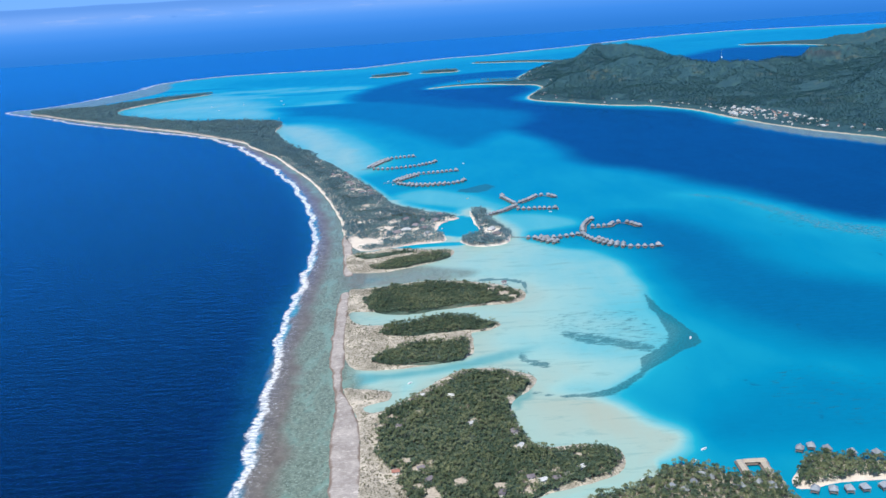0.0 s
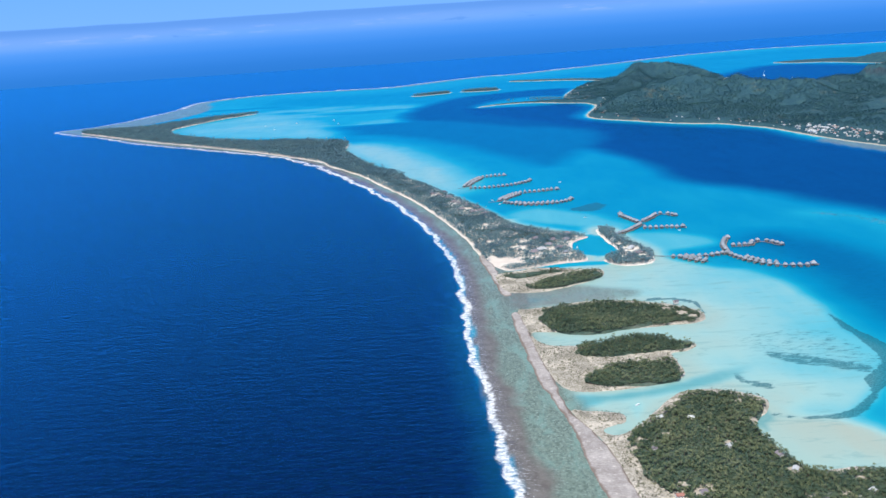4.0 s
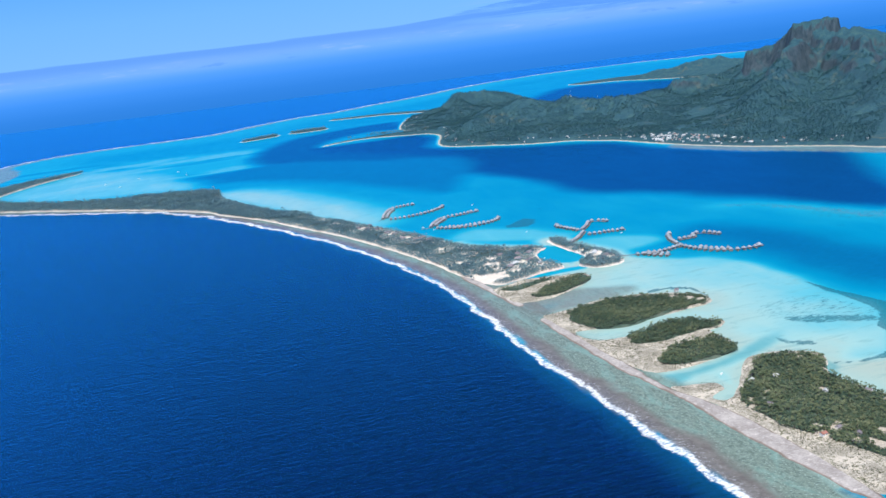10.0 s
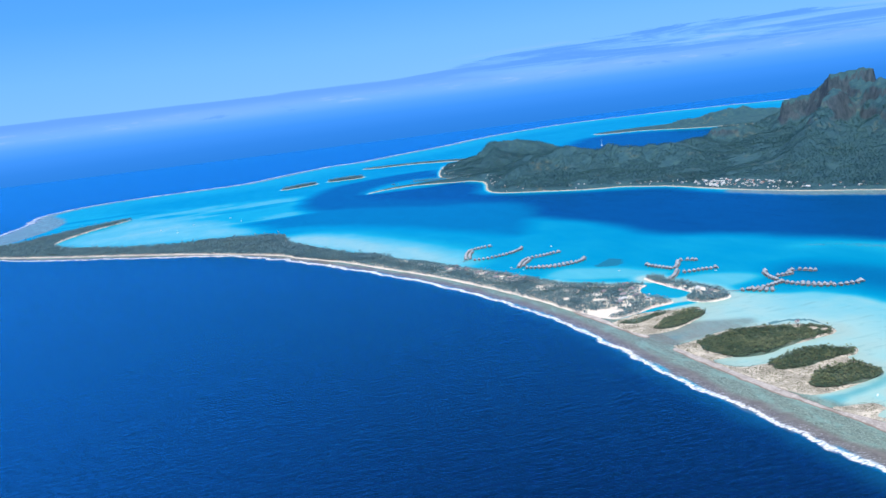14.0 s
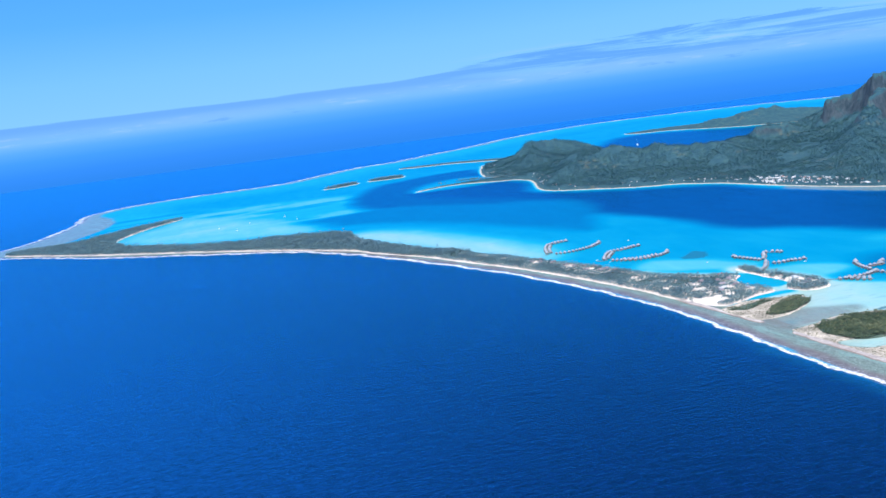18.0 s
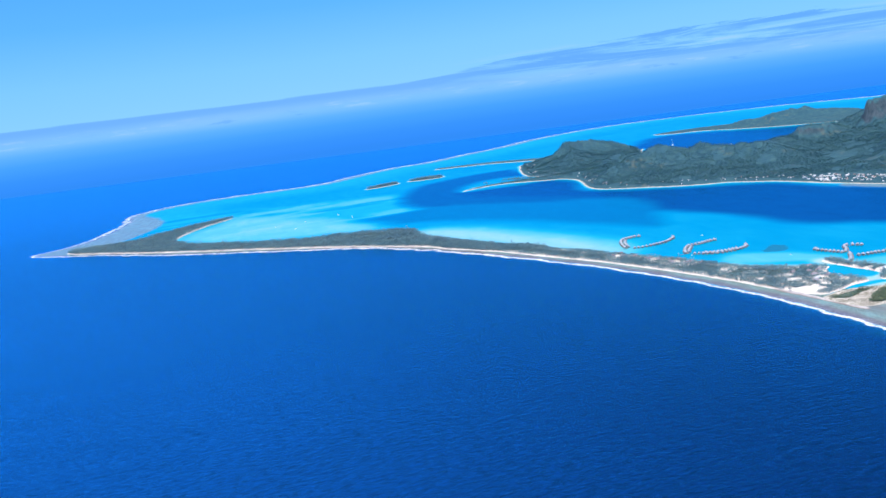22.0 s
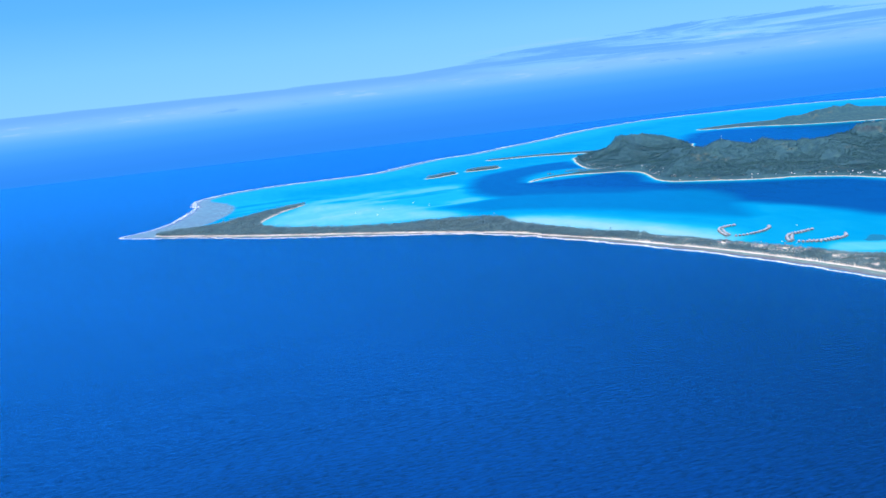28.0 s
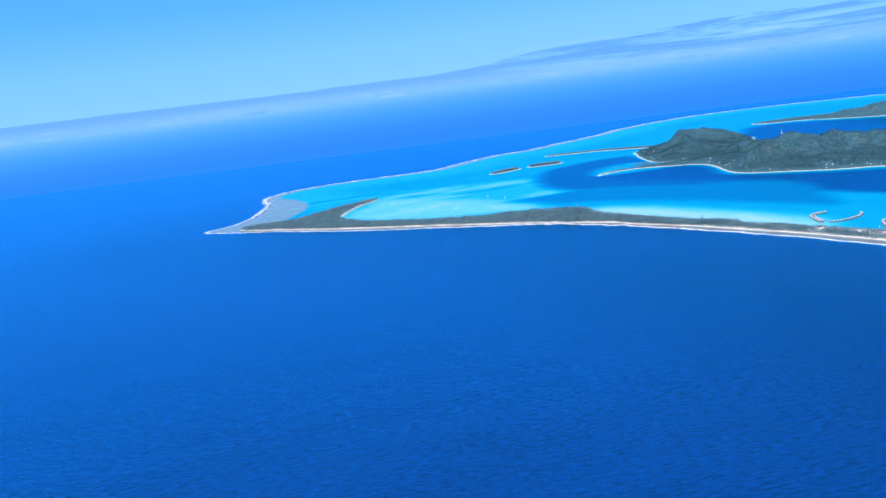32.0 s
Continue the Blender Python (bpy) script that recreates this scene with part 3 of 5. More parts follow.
DEEP = [(386, 663), (365, 686), (343, 708), (313, 755), (306, 806), (290, 842), (252, 916), (204, 987), (155, 1064), (135, 1212), (79, 1365), (36, 1509), (-49, 1692), (-121, 1951), (-149, 2179), (-80, 2257), (-48, 2144), (78, 2120), (187, 2106), (209, 1978), (160, 1790), (271, 1608), (360, 1534), (417, 1448), (438, 1335), (466, 1264), (504, 1157), (553, 1074), (572, 1014)]
MIDBLUE = [(133, 754), (175, 781), (219, 748), (239, 696), (240, 632), (256, 585), (302, 557), (333, 522), (254, 382), (239, 426), (212, 449), (189, 474), (169, 522), (161, 576), (158, 633), (150, 683)]
SAND_A = [(-49, 448), (-59, 502), (-66, 560), (-41, 641), (14, 695), (63, 711), (98, 677), (123, 664), (139, 607), (140, 555), (138, 527), (143, 489), (131, 463), (114, 439), (89, 407), (61, 396), (50, 399), (34, 430), (3, 440), (-28, 423)]
SAND_B = [(35, 416), (51, 410), (65, 406), (87, 395), (99, 373), (113, 357), (102, 337), (81, 325), (74, 319), (78, 345), (45, 350), (35, 377)]
SHOAL_LONG = [(-308, 1572), (-257, 1558), (-200, 1443), (-148, 1301), (-114, 1146), (-122, 1081), (-161, 1156), (-197, 1235), (-249, 1364), (-298, 1500)]
SHOAL_BUN = [(-58, 927), (-21, 947), (23, 905), (62, 841), (38, 829), (22, 834), (-1, 854), (-31, 873), (-57, 898)]
SHOAL_EAST = [(43, 809), (76, 806), (111, 781), (118, 752), (85, 739), (60, 737), (51, 763)]
SHOAL_TIP = [(-651, 2360), (-606, 2324), (-472, 2090), (-372, 1858), (-364, 1724), (-464, 1758), (-587, 1802), (-711, 1909), (-784, 2045), (-770, 2143), (-709, 2263)]
SHELF_FAR = [(-903, 2620), (-811, 2699), (-528, 2505), (-342, 2412), (-197, 2291), (-48, 1735), (-221, 1791), (-352, 1763), (-528, 1926), (-606, 2164), (-646, 2380), (-784, 2409), (-854, 2330)]
GRASS_BAND = [(136, 556), (139, 527), (145, 500), (150, 467), (134, 454), (112, 431), (93, 410), (80, 403), (65, 405), (86, 408), (106, 428), (112, 447), (124, 459), (135, 478), (136, 511), (135, 539)]
GRASS_FAN = [(61, 523), (94, 533), (123, 526), (133, 500), (134, 473), (118, 457), (97, 468), (73, 483), (59, 498)]
FINGER = [(149, 1546), (-29, 1766), (-132, 1899), (-232, 1922), (-346, 1919), (-469, 1952), (-594, 2008), (-577, 1948), (-466, 1831), (-352, 1745), (-254, 1694), (-175, 1610), (-97, 1455), (-32, 1313), (36, 1228)]
STREAM = [(-55, 425), (-54, 446), (-29, 447), (-10, 451), (20, 463), (48, 474), (60, 477), (48, 463), (26, 450), (-3, 441), (-29, 437), (-47, 433), (-52, 423)]
GROYNE = [(23, 608), (42, 607), (56, 597), (59, 583), (57, 570), (57, 582), (54, 593), (41, 603), (24, 605)]
BLUE_ARC = [(-9, 615), (25, 604), (42, 602), (53, 592), (55, 580), (52, 578), (37, 592), (12, 606)]
DEEP_B = [(-245, 2072), (-216, 2239), (-113, 2474), (35, 2554), (183, 2582), (242, 2528), (199, 2295), (96, 2347), (-18, 2251), (-61, 2075), (4, 1919), (122, 1679), (163, 1585), (94, 1391), (-19, 1512), (-133, 1733), (-210, 1890)]
MOTU_WEED = [(45, 414), (51, 410), (62, 405), (77, 404), (76, 401), (62, 402), (49, 408), (44, 411)]
CHANNEL = [(-80, 649), (-51, 658), (-14, 648), (21, 629), (12, 614), (-13, 608), (-47, 604), (-75, 605)]
MIDBLUE_B = [(145, 395), (187, 425), (229, 406), (254, 382), (224, 330), (194, 333), (155, 340), (119, 346), (114, 357)]
NOOK = [(33, 400), (36, 411), (43, 415), (47, 409), (41, 400), (37, 393)]
GRASS_EDGE = [(74, 494), (100, 481), (121, 467), (118, 455), (97, 467), (73, 482)]
FAR_WEED = [(254, 846), (287, 832), (302, 803), (316, 763), (328, 728), (342, 705), (367, 689), (407, 653), (383, 610), (341, 636), (323, 663), (304, 682), (289, 704), (278, 736), (283, 772), (276, 797), (253, 821)]
LAGOON_WEED = [(170, 423), (205, 430), (230, 412), (228, 385), (202, 350), (189, 360), (161, 386)]
FRINGE = [(452, 1318), (440, 1282), (478, 1165), (536, 1062), (578, 970), (660, 835), (820, 670), (870, 705), (715, 868), (625, 995), (580, 1085), (517, 1183), (474, 1292)]
SPIT = [(84, 2975), (170, 2925), (250, 2885), (330, 2800), (430, 2700), (470, 2720), (400, 2810), (300, 2910), (190, 2970), (100, 3000)]
MAIN = [(130, 2150), (200, 2092), (215, 2000), (165, 1795), (235, 1680), (315, 1590), (370, 1555), (422, 1462), (444, 1368), (468, 1288), (512, 1178), (575, 1080), (615, 990), (700, 860), (850, 700), (1200, 550), (1800, 700), (1950, 1250), (1750, 1750), (1450, 1960), (1100, 1990), (900, 2020), (770, 2090), (690, 2200), (620, 2350), (660, 2500), (700, 2570), (640, 2640), (540, 2720), (400, 2720), (290, 2640), (250, 2540), (210, 2420), (180, 2262), (220, 2190)]
MAIN_RIDGES = [[(170, 2290, 5, 60), (240, 2420, 9, 60), (310, 2500, 20, 70), (370, 2530, 38, 85), (424, 2547, 56, 105), (520, 2580, 54, 110), (600, 2570, 40, 100), (660, 2530, 16, 80)], [(424, 2547, 50, 100), (380, 2310, 30, 120)], [(230, 1870, 22, 130), (417, 1935, 70, 170), (600, 1765, 46, 190), (780, 1880, 42, 200), (930, 1870, 74, 200), (1005, 1830, 98, 200), (1021, 1695, 136, 230), (1045, 1625, 128, 250), (1150, 1540, 112, 280), (1400, 1350, 80, 320), (1300, 1000, 60, 300)], [(1021, 1695, 130, 200), (860, 1560, 84, 180), (700, 1420, 40, 160)], [(1045, 1625, 130, 200), (930, 1350, 80, 190), (800, 1180, 36, 160)], [(417, 1935, 60, 130), (390, 2200, 30, 130)]]
FAR_ISLAND = [(1010, 3060), (1060, 2985), (1146, 2920), (1258, 2670), (1474, 2440), (1650, 2400), (1750, 2600), (1500, 2950), (1250, 3100), (1080, 3110)]
FAR_RIDGES = [[(1060, 3040, 2, 50), (1190, 2925, 4, 60), (1255, 2850, 24, 60), (1300, 2800, 34, 90), (1360, 2735, 44, 110), (1421, 2671, 52, 120), (1480, 2610, 40, 120), (1560, 2520, 20, 120)]]
BAY = [(600, 2480), (700, 2250), (880, 2080), (1100, 2030), (1450, 2000), (1700, 2100), (1640, 2350), (1450, 2400), (1230, 2620), (1100, 2880), (950, 2960), (750, 2760)]
POOL = [(11, 806), (3, 794), (-7, 781), (-10, 760), (-2, 745), (15, 737), (26, 745), (26, 775), (23, 795), (17, 804)]
CREEK = [(-70, 697), (-40, 704), (-5, 709), (12, 707), (12, 712), (-5, 715), (-40, 711), (-72, 703)]
CORAL_BANK = [(236, 850), (270, 838), (300, 800), (330, 735), (352, 700), (400, 655), (385, 628), (340, 655), (312, 690), (296, 735), (284, 775), (270, 815), (240, 838)]
PATCH_WEED = [(42, 458), (48, 446), (58, 442), (58, 450), (48, 455), (46, 470)]
BUN_WEED = [(10, 930), (28, 945), (45, 955), (50, 935), (35, 915), (18, 915)]
CRAGS = [(772, 1850, 840, 1843, 13, 63, 65), (931, 1801, 941, 1798, 4, 112, 115), (958, 1799, 994, 1784, 6, 144, 150), (1000, 1774, 993, 1715, 5, 146, 168), (990, 1702, 1008, 1695, 6, 174, 180), (1032, 1687, 1074, 1670, 8, 176, 166), (1000, 1480, 1040, 1470, 8, 96, 94)]
CHAIN_JETTY_A = [(-112, 1090), (-102, 1094)]
CHAIN_A1 = [(-102, 1098), (-93, 1128), (-80, 1154), (-63, 1162), (-48, 1165)]
CHAIN_A2 = [(-97, 1089), (-75, 1085), (-46, 1092), (-30, 1103), (-16, 1115)]
CHAIN_B0 = [(-77, 992), (-62, 991)]
CHAIN_B1 = [(-62, 994), (-55, 1009), (-37, 1032), (-9, 1037), (14, 1045)]
CHAIN_B2 = [(-58, 986), (-34, 966), (-2, 966), (22, 982)]
CHAIN_C0 = [(38, 798), (54, 812), (65, 826), (73, 837)]
CHAIN_C1 = [(71, 847), (64, 868), (58, 886)]
CHAIN_C2 = [(75, 846), (86, 859), (95, 873), (103, 874), (109, 864)]
CHAIN_C3 = [(69, 825), (80, 822), (94, 821), (109, 815)]
CHAIN_D0 = [(56, 720), (76, 714), (95, 712), (110, 716), (119, 720)]
CHAIN_D00 = [(78, 714), (85, 701), (95, 693)]
CHAIN_D1 = [(122, 723), (125, 742), (131, 757), (135, 769), (135, 748), (129, 731)]
CHAIN_D2 = [(128, 735), (146, 735), (152, 744), (160, 744), (168, 730)]
CHAIN_D3 = [(120, 716), (125, 700), (134, 683), (148, 672), (161, 669), (177, 667)]

# ---- the sea: one sheet from under the camera to the skyline ----
RING = np.vstack([rounded(RING_NEAR + RING_TIP + RING_FAR, 3)])
LANDS = {}


def steps(*legs):
    """Grid lines: legs of (from, to, spacing)."""
    out = [np.arange(a, b, s) for a, b, s in legs]
    return np.concatenate(out + [[legs[-1][1]]])


sx = steps((-9000, -3000, 500), (-3000, -1300, 80), (-1300, -420, 9), (-420, 260, 3.2), (260, 800, 9), (800, 2400, 40), (2400, 9000, 400))
sy = steps((-2500, -300, 50), (-300, 250, 30), (250, 760, 3.2), (760, 1300, 6), (1300, 2700, 11), (2700, 4300, 28), (4300, 9000, 300))
gx, gy = np.meshgrid(sx, sy)
crest = np.full(gx.shape, -3000.0)
crest[:] = inward(gx, gy, RING)
land_gap = np.full(gx.shape, 90.0)
for outline in (RUBBLE_A, RUBBLE_B, RUBBLE_C, PLATFORM, PLATFORM_B, RESORT_A, RESORT_B, LONG_NEAR, LONG_FAR, EAST, ISLET_A, ISLET_B, REDPOINT, SPIT, MAIN, FAR_ISLAND):
    land_gap = np.minimum(land_gap, -inward_near(gx, gy, rounded(outline), 90.0))


def zone(outline, lo, hi, wobble=0.0, size=40.0, seed=3):
    d = inward_near(gx, gy, rounded(outline), max(200.0, -lo + 50))
    if wobble:
        d = d + wobble * rough(gx, gy, size, 3, seed)
    return ease(d, lo, hi)


depth = np.full(gx.shape, 0.40) + 0.03 * rough(gx, gy, 160, 4, 5)


def lay(mask, value):
    global depth
    depth = depth * (1 - mask) + value * mask


far_side = ease(gy, 2350, 2600)
lay(ease(crest, 380, 120) * far_side, 0.33)
lay(zone(SHELF_FAR, -60, 60, 25, 120), 0.32)
lay(ease(rough(gx * 0.55, gy * 1.5, 150, 4, 77), 0.0, 0.4) * zone(SHELF_FAR, -40, 60, 20, 90), 0.22)
lay(ease(rough(gx * 0.5, gy * 1.7, 150, 4, 79), 0.08, 0.4) * zone(SHELF_FAR, -30, 60, 20, 90) * 0.7, 0.46)
lay(zone(MIDBLUE, -32, 40, 12, 60), 0.62)
lay(zone(MIDBLUE_B, -14, 26, 8, 40), 0.50)
lay(zone(DEEP, -16, 44, 12, 90), 0.835)
lay(zone(DEEP_B, -24, 50, 14, 80), 0.76)
lay(zone(FINGER, -30, 40, 14, 90), 0.60)
lay(zone(BAY, -40, 60, 16, 90), 0.80)
lay(zone(CORAL_BANK, -30, 12, 8, 40), 0.33)
lay(zone(SHOAL_LONG, -70, 25, 10, 60), 0.12)
lay(zone(SHOAL_TIP, -60, 50, 14, 90), 0.19 + 0.06 * rough(gx * 0.6, gy * 1.6, 120, 4, 81))
lay(zone(SHOAL_BUN, -16, 14, 4, 30), 0.22)
lay(zone(SHOAL_EAST, -12, 12, 4, 30), 0.22)
lay(zone(SAND_A, -34, 0, 6, 30) * 0.35, 0.26)
lay(zone(SAND_A, -8, 9, 4, 30), 0.090 + 0.075 * ease(gx, 20, 150) + 0.055 * rough(gx, 1.6 * gy, 70, 4, 11))
lay(zone(SAND_B, -20, 10, 5, 25) * 0.6, 0.2)
lay(zone(SAND_B, -8, 10, 4, 25), 0.03)
lay(zone(STREAM, -4, 6, 2, 12) * 0.85 * ease(gx, 62, 20), 0.145)
lay(zone(BLUE_ARC, -3, 3), 0.30)
lay(zone(POOL, -3, 3), 0.36)
lay(zone(CREEK, -1.5, 2), 0.33)
lay(ease(land_gap, 10, 0) * (gy > 900), 0.12)
keep_blue = (1 - zone(POOL, -6, 0)) * (1 - zone(STREAM, -4, 5)) * (1 - zone(CREEK, -4, 0))
lay(0.45 * ease(land_gap, 55, 8) * (gy <= 700) * (gy > 440) * keep_blue * (gx < 95), 0.055)
lay(ease(land_gap, 22, 2) * (gy <= 900) * (gy > 290) * keep_blue * (gx < 95), 0.05)
flat_width = np.where(gy > 2080, 95.0 * ease(gy, 2950, 2500) + 45, 46.0)
reef = ease(crest + 6 * rough(gx, gy, 45, 3, 8), -1.0, 1.0) * ease(flat_width + 8 * rough(gx, gy, 70, 3, 9) - crest, -6, 6)
reef = np.maximum(reef * np.where(gy > 2080, 0.85, 1.0), zone(CHANNEL, -7, 6, 4, 20) * 0.8)
reef = np.maximum(reef, 0.85 * zone(FRINGE, -5, 5, 3, 30))
depth = np.where(crest < 0, np.maximum(depth, 0), depth)
depth = depth * ease(crest, -7, 0) + (1 - ease(crest, -7, 0))
weed = np.maximum.reduce([1.3 * zone(GRASS_BAND, -4, 3, 2, 12), 1.1 * zone(GROYNE, -1.2, 0.6), 1.0 * zone(MOTU_WEED, -2, 2, 1, 6), 0.34 * zone(LAGOON_WEED, -8, 8, 5, 20), 0.40 * zone(GRASS_FAN, -5, 5, 3, 15), 0.66 * zone(GRASS_EDGE, -4, 2, 2, 8), 0.95 * zone(BUN_WEED, -10, 8, 4, 20), 0.42 * zone(FAR_WEED, -8, 10, 6, 25), 0.85 * zone(PATCH_WEED, -3, 3, 2, 8)])
coral = zone(CORAL_BANK, -10, 8, 8, 25)
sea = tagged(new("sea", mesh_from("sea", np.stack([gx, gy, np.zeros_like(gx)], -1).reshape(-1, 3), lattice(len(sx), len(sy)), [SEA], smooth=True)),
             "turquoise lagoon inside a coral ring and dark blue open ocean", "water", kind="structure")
bareness = np.maximum(0.7 * zone(CHANNEL, -5, 8, 3, 15) * ease(gx, 20, -30), 0.2 * zone(FRINGE, -5, 5))
murk = np.maximum(0.85 * zone(STREAM, -3, 5, 2, 12) * ease(gx, 70, 25), 0.9 * zone(NOOK, -1.5, 2, 1, 8))
for key, values in (("coral", coral), ("bareness", bareness), ("murk", murk), ("depth", depth), ("crest", crest), ("breadth", 1 + 0.9 * ease(gy, 850, 1500) + 1.5 * ease(gy, 2150, 2900)), ("flat", reef), ("weed", weed), ("surf", 1 - 0.35 * ease(gy + 0.6 * gx, 900, 1700) + 0.25 * rough(gx, gy, 90, 3, 61))):
    measure_on(sea.data, key, values)
seabed = tagged(new("seabed", mesh_from("seabed", [(-9000, -2500, -60), (9000, -2500, -60), (9000, 9000, -60), (-9000, 9000, -60)], [(0, 1, 2, 3)], [SAND])),
                "pale sandy sea floor far under the water", "sea floor", kind="structure")


# ---- low islands ----
CLEARINGS = ((28, 300, 3.3), (-6, 312, 2.6), (-4, 314, 2.6), (35, 315, 2.6), (53, 317, 1.3), (-6, 318, 2.0), (23, 319, 2.6), (40, 319, 2.0), (61, 321, 1.3), (-11, 322, 2.6), (38, 322, 3.3), (70, 322, 1.7), (7, 325, 2.6), (53, 326, 1.3), (34, 329, 2.0), (40, 329, 2.0), (49, 330, 1.7), (60, 330, 1.3), (67, 330, 1.7), (-22, 333, 2.0), (-22, 334, 2.6), (-22, 336, 2.0), (-12, 337, 3.3), (-11, 339, 2.6), (-7, 341, 2.0), (62, 342, 1.3), (-18, 344, 2.0), (35, 352, 2.6), (-33, 380, 2.0), (14, 380, 2.0), (-20, 385, 1.7), (-28, 387, 2.0), (-14, 392, 2.0), (10, 395, 1.3), (18, 401, 2.0), (34, 403, 2.0), (34, 426, 2.0), (46, 562, 3), (40, 570, 4), (33, 580, 4), (44, 585, 6), (30, 590, 3), (-41, 703, 4), (30, 720, 4), (46, 720, 6), (-69, 722, 5), (-76, 727, 14), (-60, 735, 5), (-47, 735, 5), (38, 735, 6), (-18, 740, 5), (-86, 744, 6), (40, 745, 9), (-42, 748, 5), (-8, 752, 4), (-59, 753, 4), (-89, 755, 3), (-30, 760, 6), (33, 762, 5), (-72, 765, 3), (-12, 768, 4), (-58, 771, 8), (31, 780, 4), (-10, 785, 4), (-52, 791, 6), (-101, 792, 3), (-2, 798, 4), (-83, 800, 4), (-96, 820, 3), (-70, 830, 4), (-114, 845, 4), (-85, 870, 5), (-95, 940, 6), (-105, 955, 9), (-115, 990, 5), (-140, 1050, 8), (-165, 1110, 5), (-62, 722, 6))


def low_island(name, outline, top, cell, mat, label, lift=0.0, bank=0.25, category="island", inset=0.0):
    line = rounded(outline)
    x0, y0 = line.min(0) - 3 * cell
    x1, y1 = line.max(0) + 3 * cell
    ax, ay = np.arange(x0, x1 + cell, cell), np.arange(y0, y1 + cell, cell)
    x, y = np.meshgrid(ax, ay)
    d = inward(x, y, line) - inset + (1.2 + 0.4 * inset + (0.4 if mat is ROCK else 0.0)) * rough(x, y, 9 + inset, 4, 21)
    if inset:
        for cx, cy, cr in CLEARINGS:
            d = np.minimum(d, np.hypot(x - cx, y - cy) - cr + 2 * rough(x, y, 6, 2, 72))
    z = np.clip(d * bank, -1.0, top) + lift + 0.12 * top * rough(x, y, 12, 3, 4) * (d > 0)
    keep = (np.maximum.reduce([d[:-1, :-1], d[1:, :-1], d[:-1, 1:], d[1:, 1:]]) > -3 * cell)
    q = lattice(len(ax), len(ay), keep)
    used, q = np.unique(q, return_inverse=True)
    v = np.stack([x, y, z], -1).reshape(-1, 3)[used]
    ob = tagged(new(name, mesh_from(name, v, q.reshape(-1, 4), [mat], smooth=True)), label, category, kind="structure")
    measure_on(ob.data, "edge", d.ravel()[used])
    if mat is FLOOR:
        bare = np.zeros(x.shape)
        for cx, cy, cr in CLEARINGS:
            bare = np.maximum(bare, ease(cr + 0.5 - np.hypot(x - cx, y - cy) + 2.6 * rough(x, y, 5, 3, 73), -1.5, 1.5))
        measure_on(ob.data, "bare", bare.ravel()[used])
    return ob


low_island("ground_platform", PLATFORM, 0.45, 1.6, ROCK, "pinkish grey shelf of old reef rock with a rusty edge", bank=0.3, category="rock shelf")
low_island("ground_platform_far", PLATFORM_B, 0.4, 1.6, ROCK, "grey shelf of old reef rock beside the channel", bank=0.3, category="rock shelf")
low_island("ground_rubble_middle", RUBBLE_A, 0.8, 2.0, RUBBLE, "pale coral rubble flats dotted with low scrub", category="shingle")
low_island("ground_rubble_near", RUBBLE_B, 0.8, 2.0, RUBBLE, "pale coral rubble and sand round a wooded island", category="shingle")
low_island("ground_rubble_far", RUBBLE_C, 0.8, 2.0, RUBBLE, "coral rubble point beside the channel", category="shingle")
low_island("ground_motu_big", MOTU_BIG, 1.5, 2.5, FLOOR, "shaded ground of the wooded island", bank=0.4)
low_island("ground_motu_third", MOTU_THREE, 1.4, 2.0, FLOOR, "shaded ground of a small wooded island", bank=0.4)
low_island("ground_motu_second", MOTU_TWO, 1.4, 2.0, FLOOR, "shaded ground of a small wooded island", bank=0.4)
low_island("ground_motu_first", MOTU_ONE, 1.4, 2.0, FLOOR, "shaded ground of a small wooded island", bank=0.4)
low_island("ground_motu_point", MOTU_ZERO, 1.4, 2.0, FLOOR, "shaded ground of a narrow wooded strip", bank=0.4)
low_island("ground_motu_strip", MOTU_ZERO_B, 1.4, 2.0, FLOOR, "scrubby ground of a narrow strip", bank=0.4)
low_island("ground_resort_near", RESORT_A, 1.2, 2.5, RUBBLE, "sandy planted ground of a resort island")
low_island("ground_resort_beach", RESORT_B, 1.2, 2.5, SAND, "pale sandy resort island with a curved beach")
low_island("ground_long_near", LONG_NEAR, 1.5, 4.0, SAND, "long low island with a white ocean beach", bank=0.12)
low_island("ground_long_far", LONG_FAR, 1.5, 7.0, SAND, "far half of the long low island, with a hooked spit", lift=-0.02, bank=0.12)
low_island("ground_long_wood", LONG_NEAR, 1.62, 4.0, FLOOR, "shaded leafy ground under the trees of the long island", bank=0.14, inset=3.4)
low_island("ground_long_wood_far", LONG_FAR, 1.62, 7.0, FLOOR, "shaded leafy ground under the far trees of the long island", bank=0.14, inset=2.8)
low_island("ground_pool_island", EAST, 1.3, 2.5, SAND, "sandy islet beside an enclosed turquoise pool", bank=0.2)
low_island("ground_islet_a", ISLET_A, 3.0, 7.0, MOUNT, "small dark green islet in the far lagoon")
low_island("ground_islet_b", ISLET_B, 3.0, 7.0, MOUNT, "small dark green islet in the far lagoon")
low_island("ground_spit", SPIT, 1.4, 9.0, MOUNT, "thin low wooded spit in the far lagoon")
low_island("ground_red_point", REDPOINT, 7.0, 7.0, MOUNT, "low brown point with a narrow beach", bank=0.15)


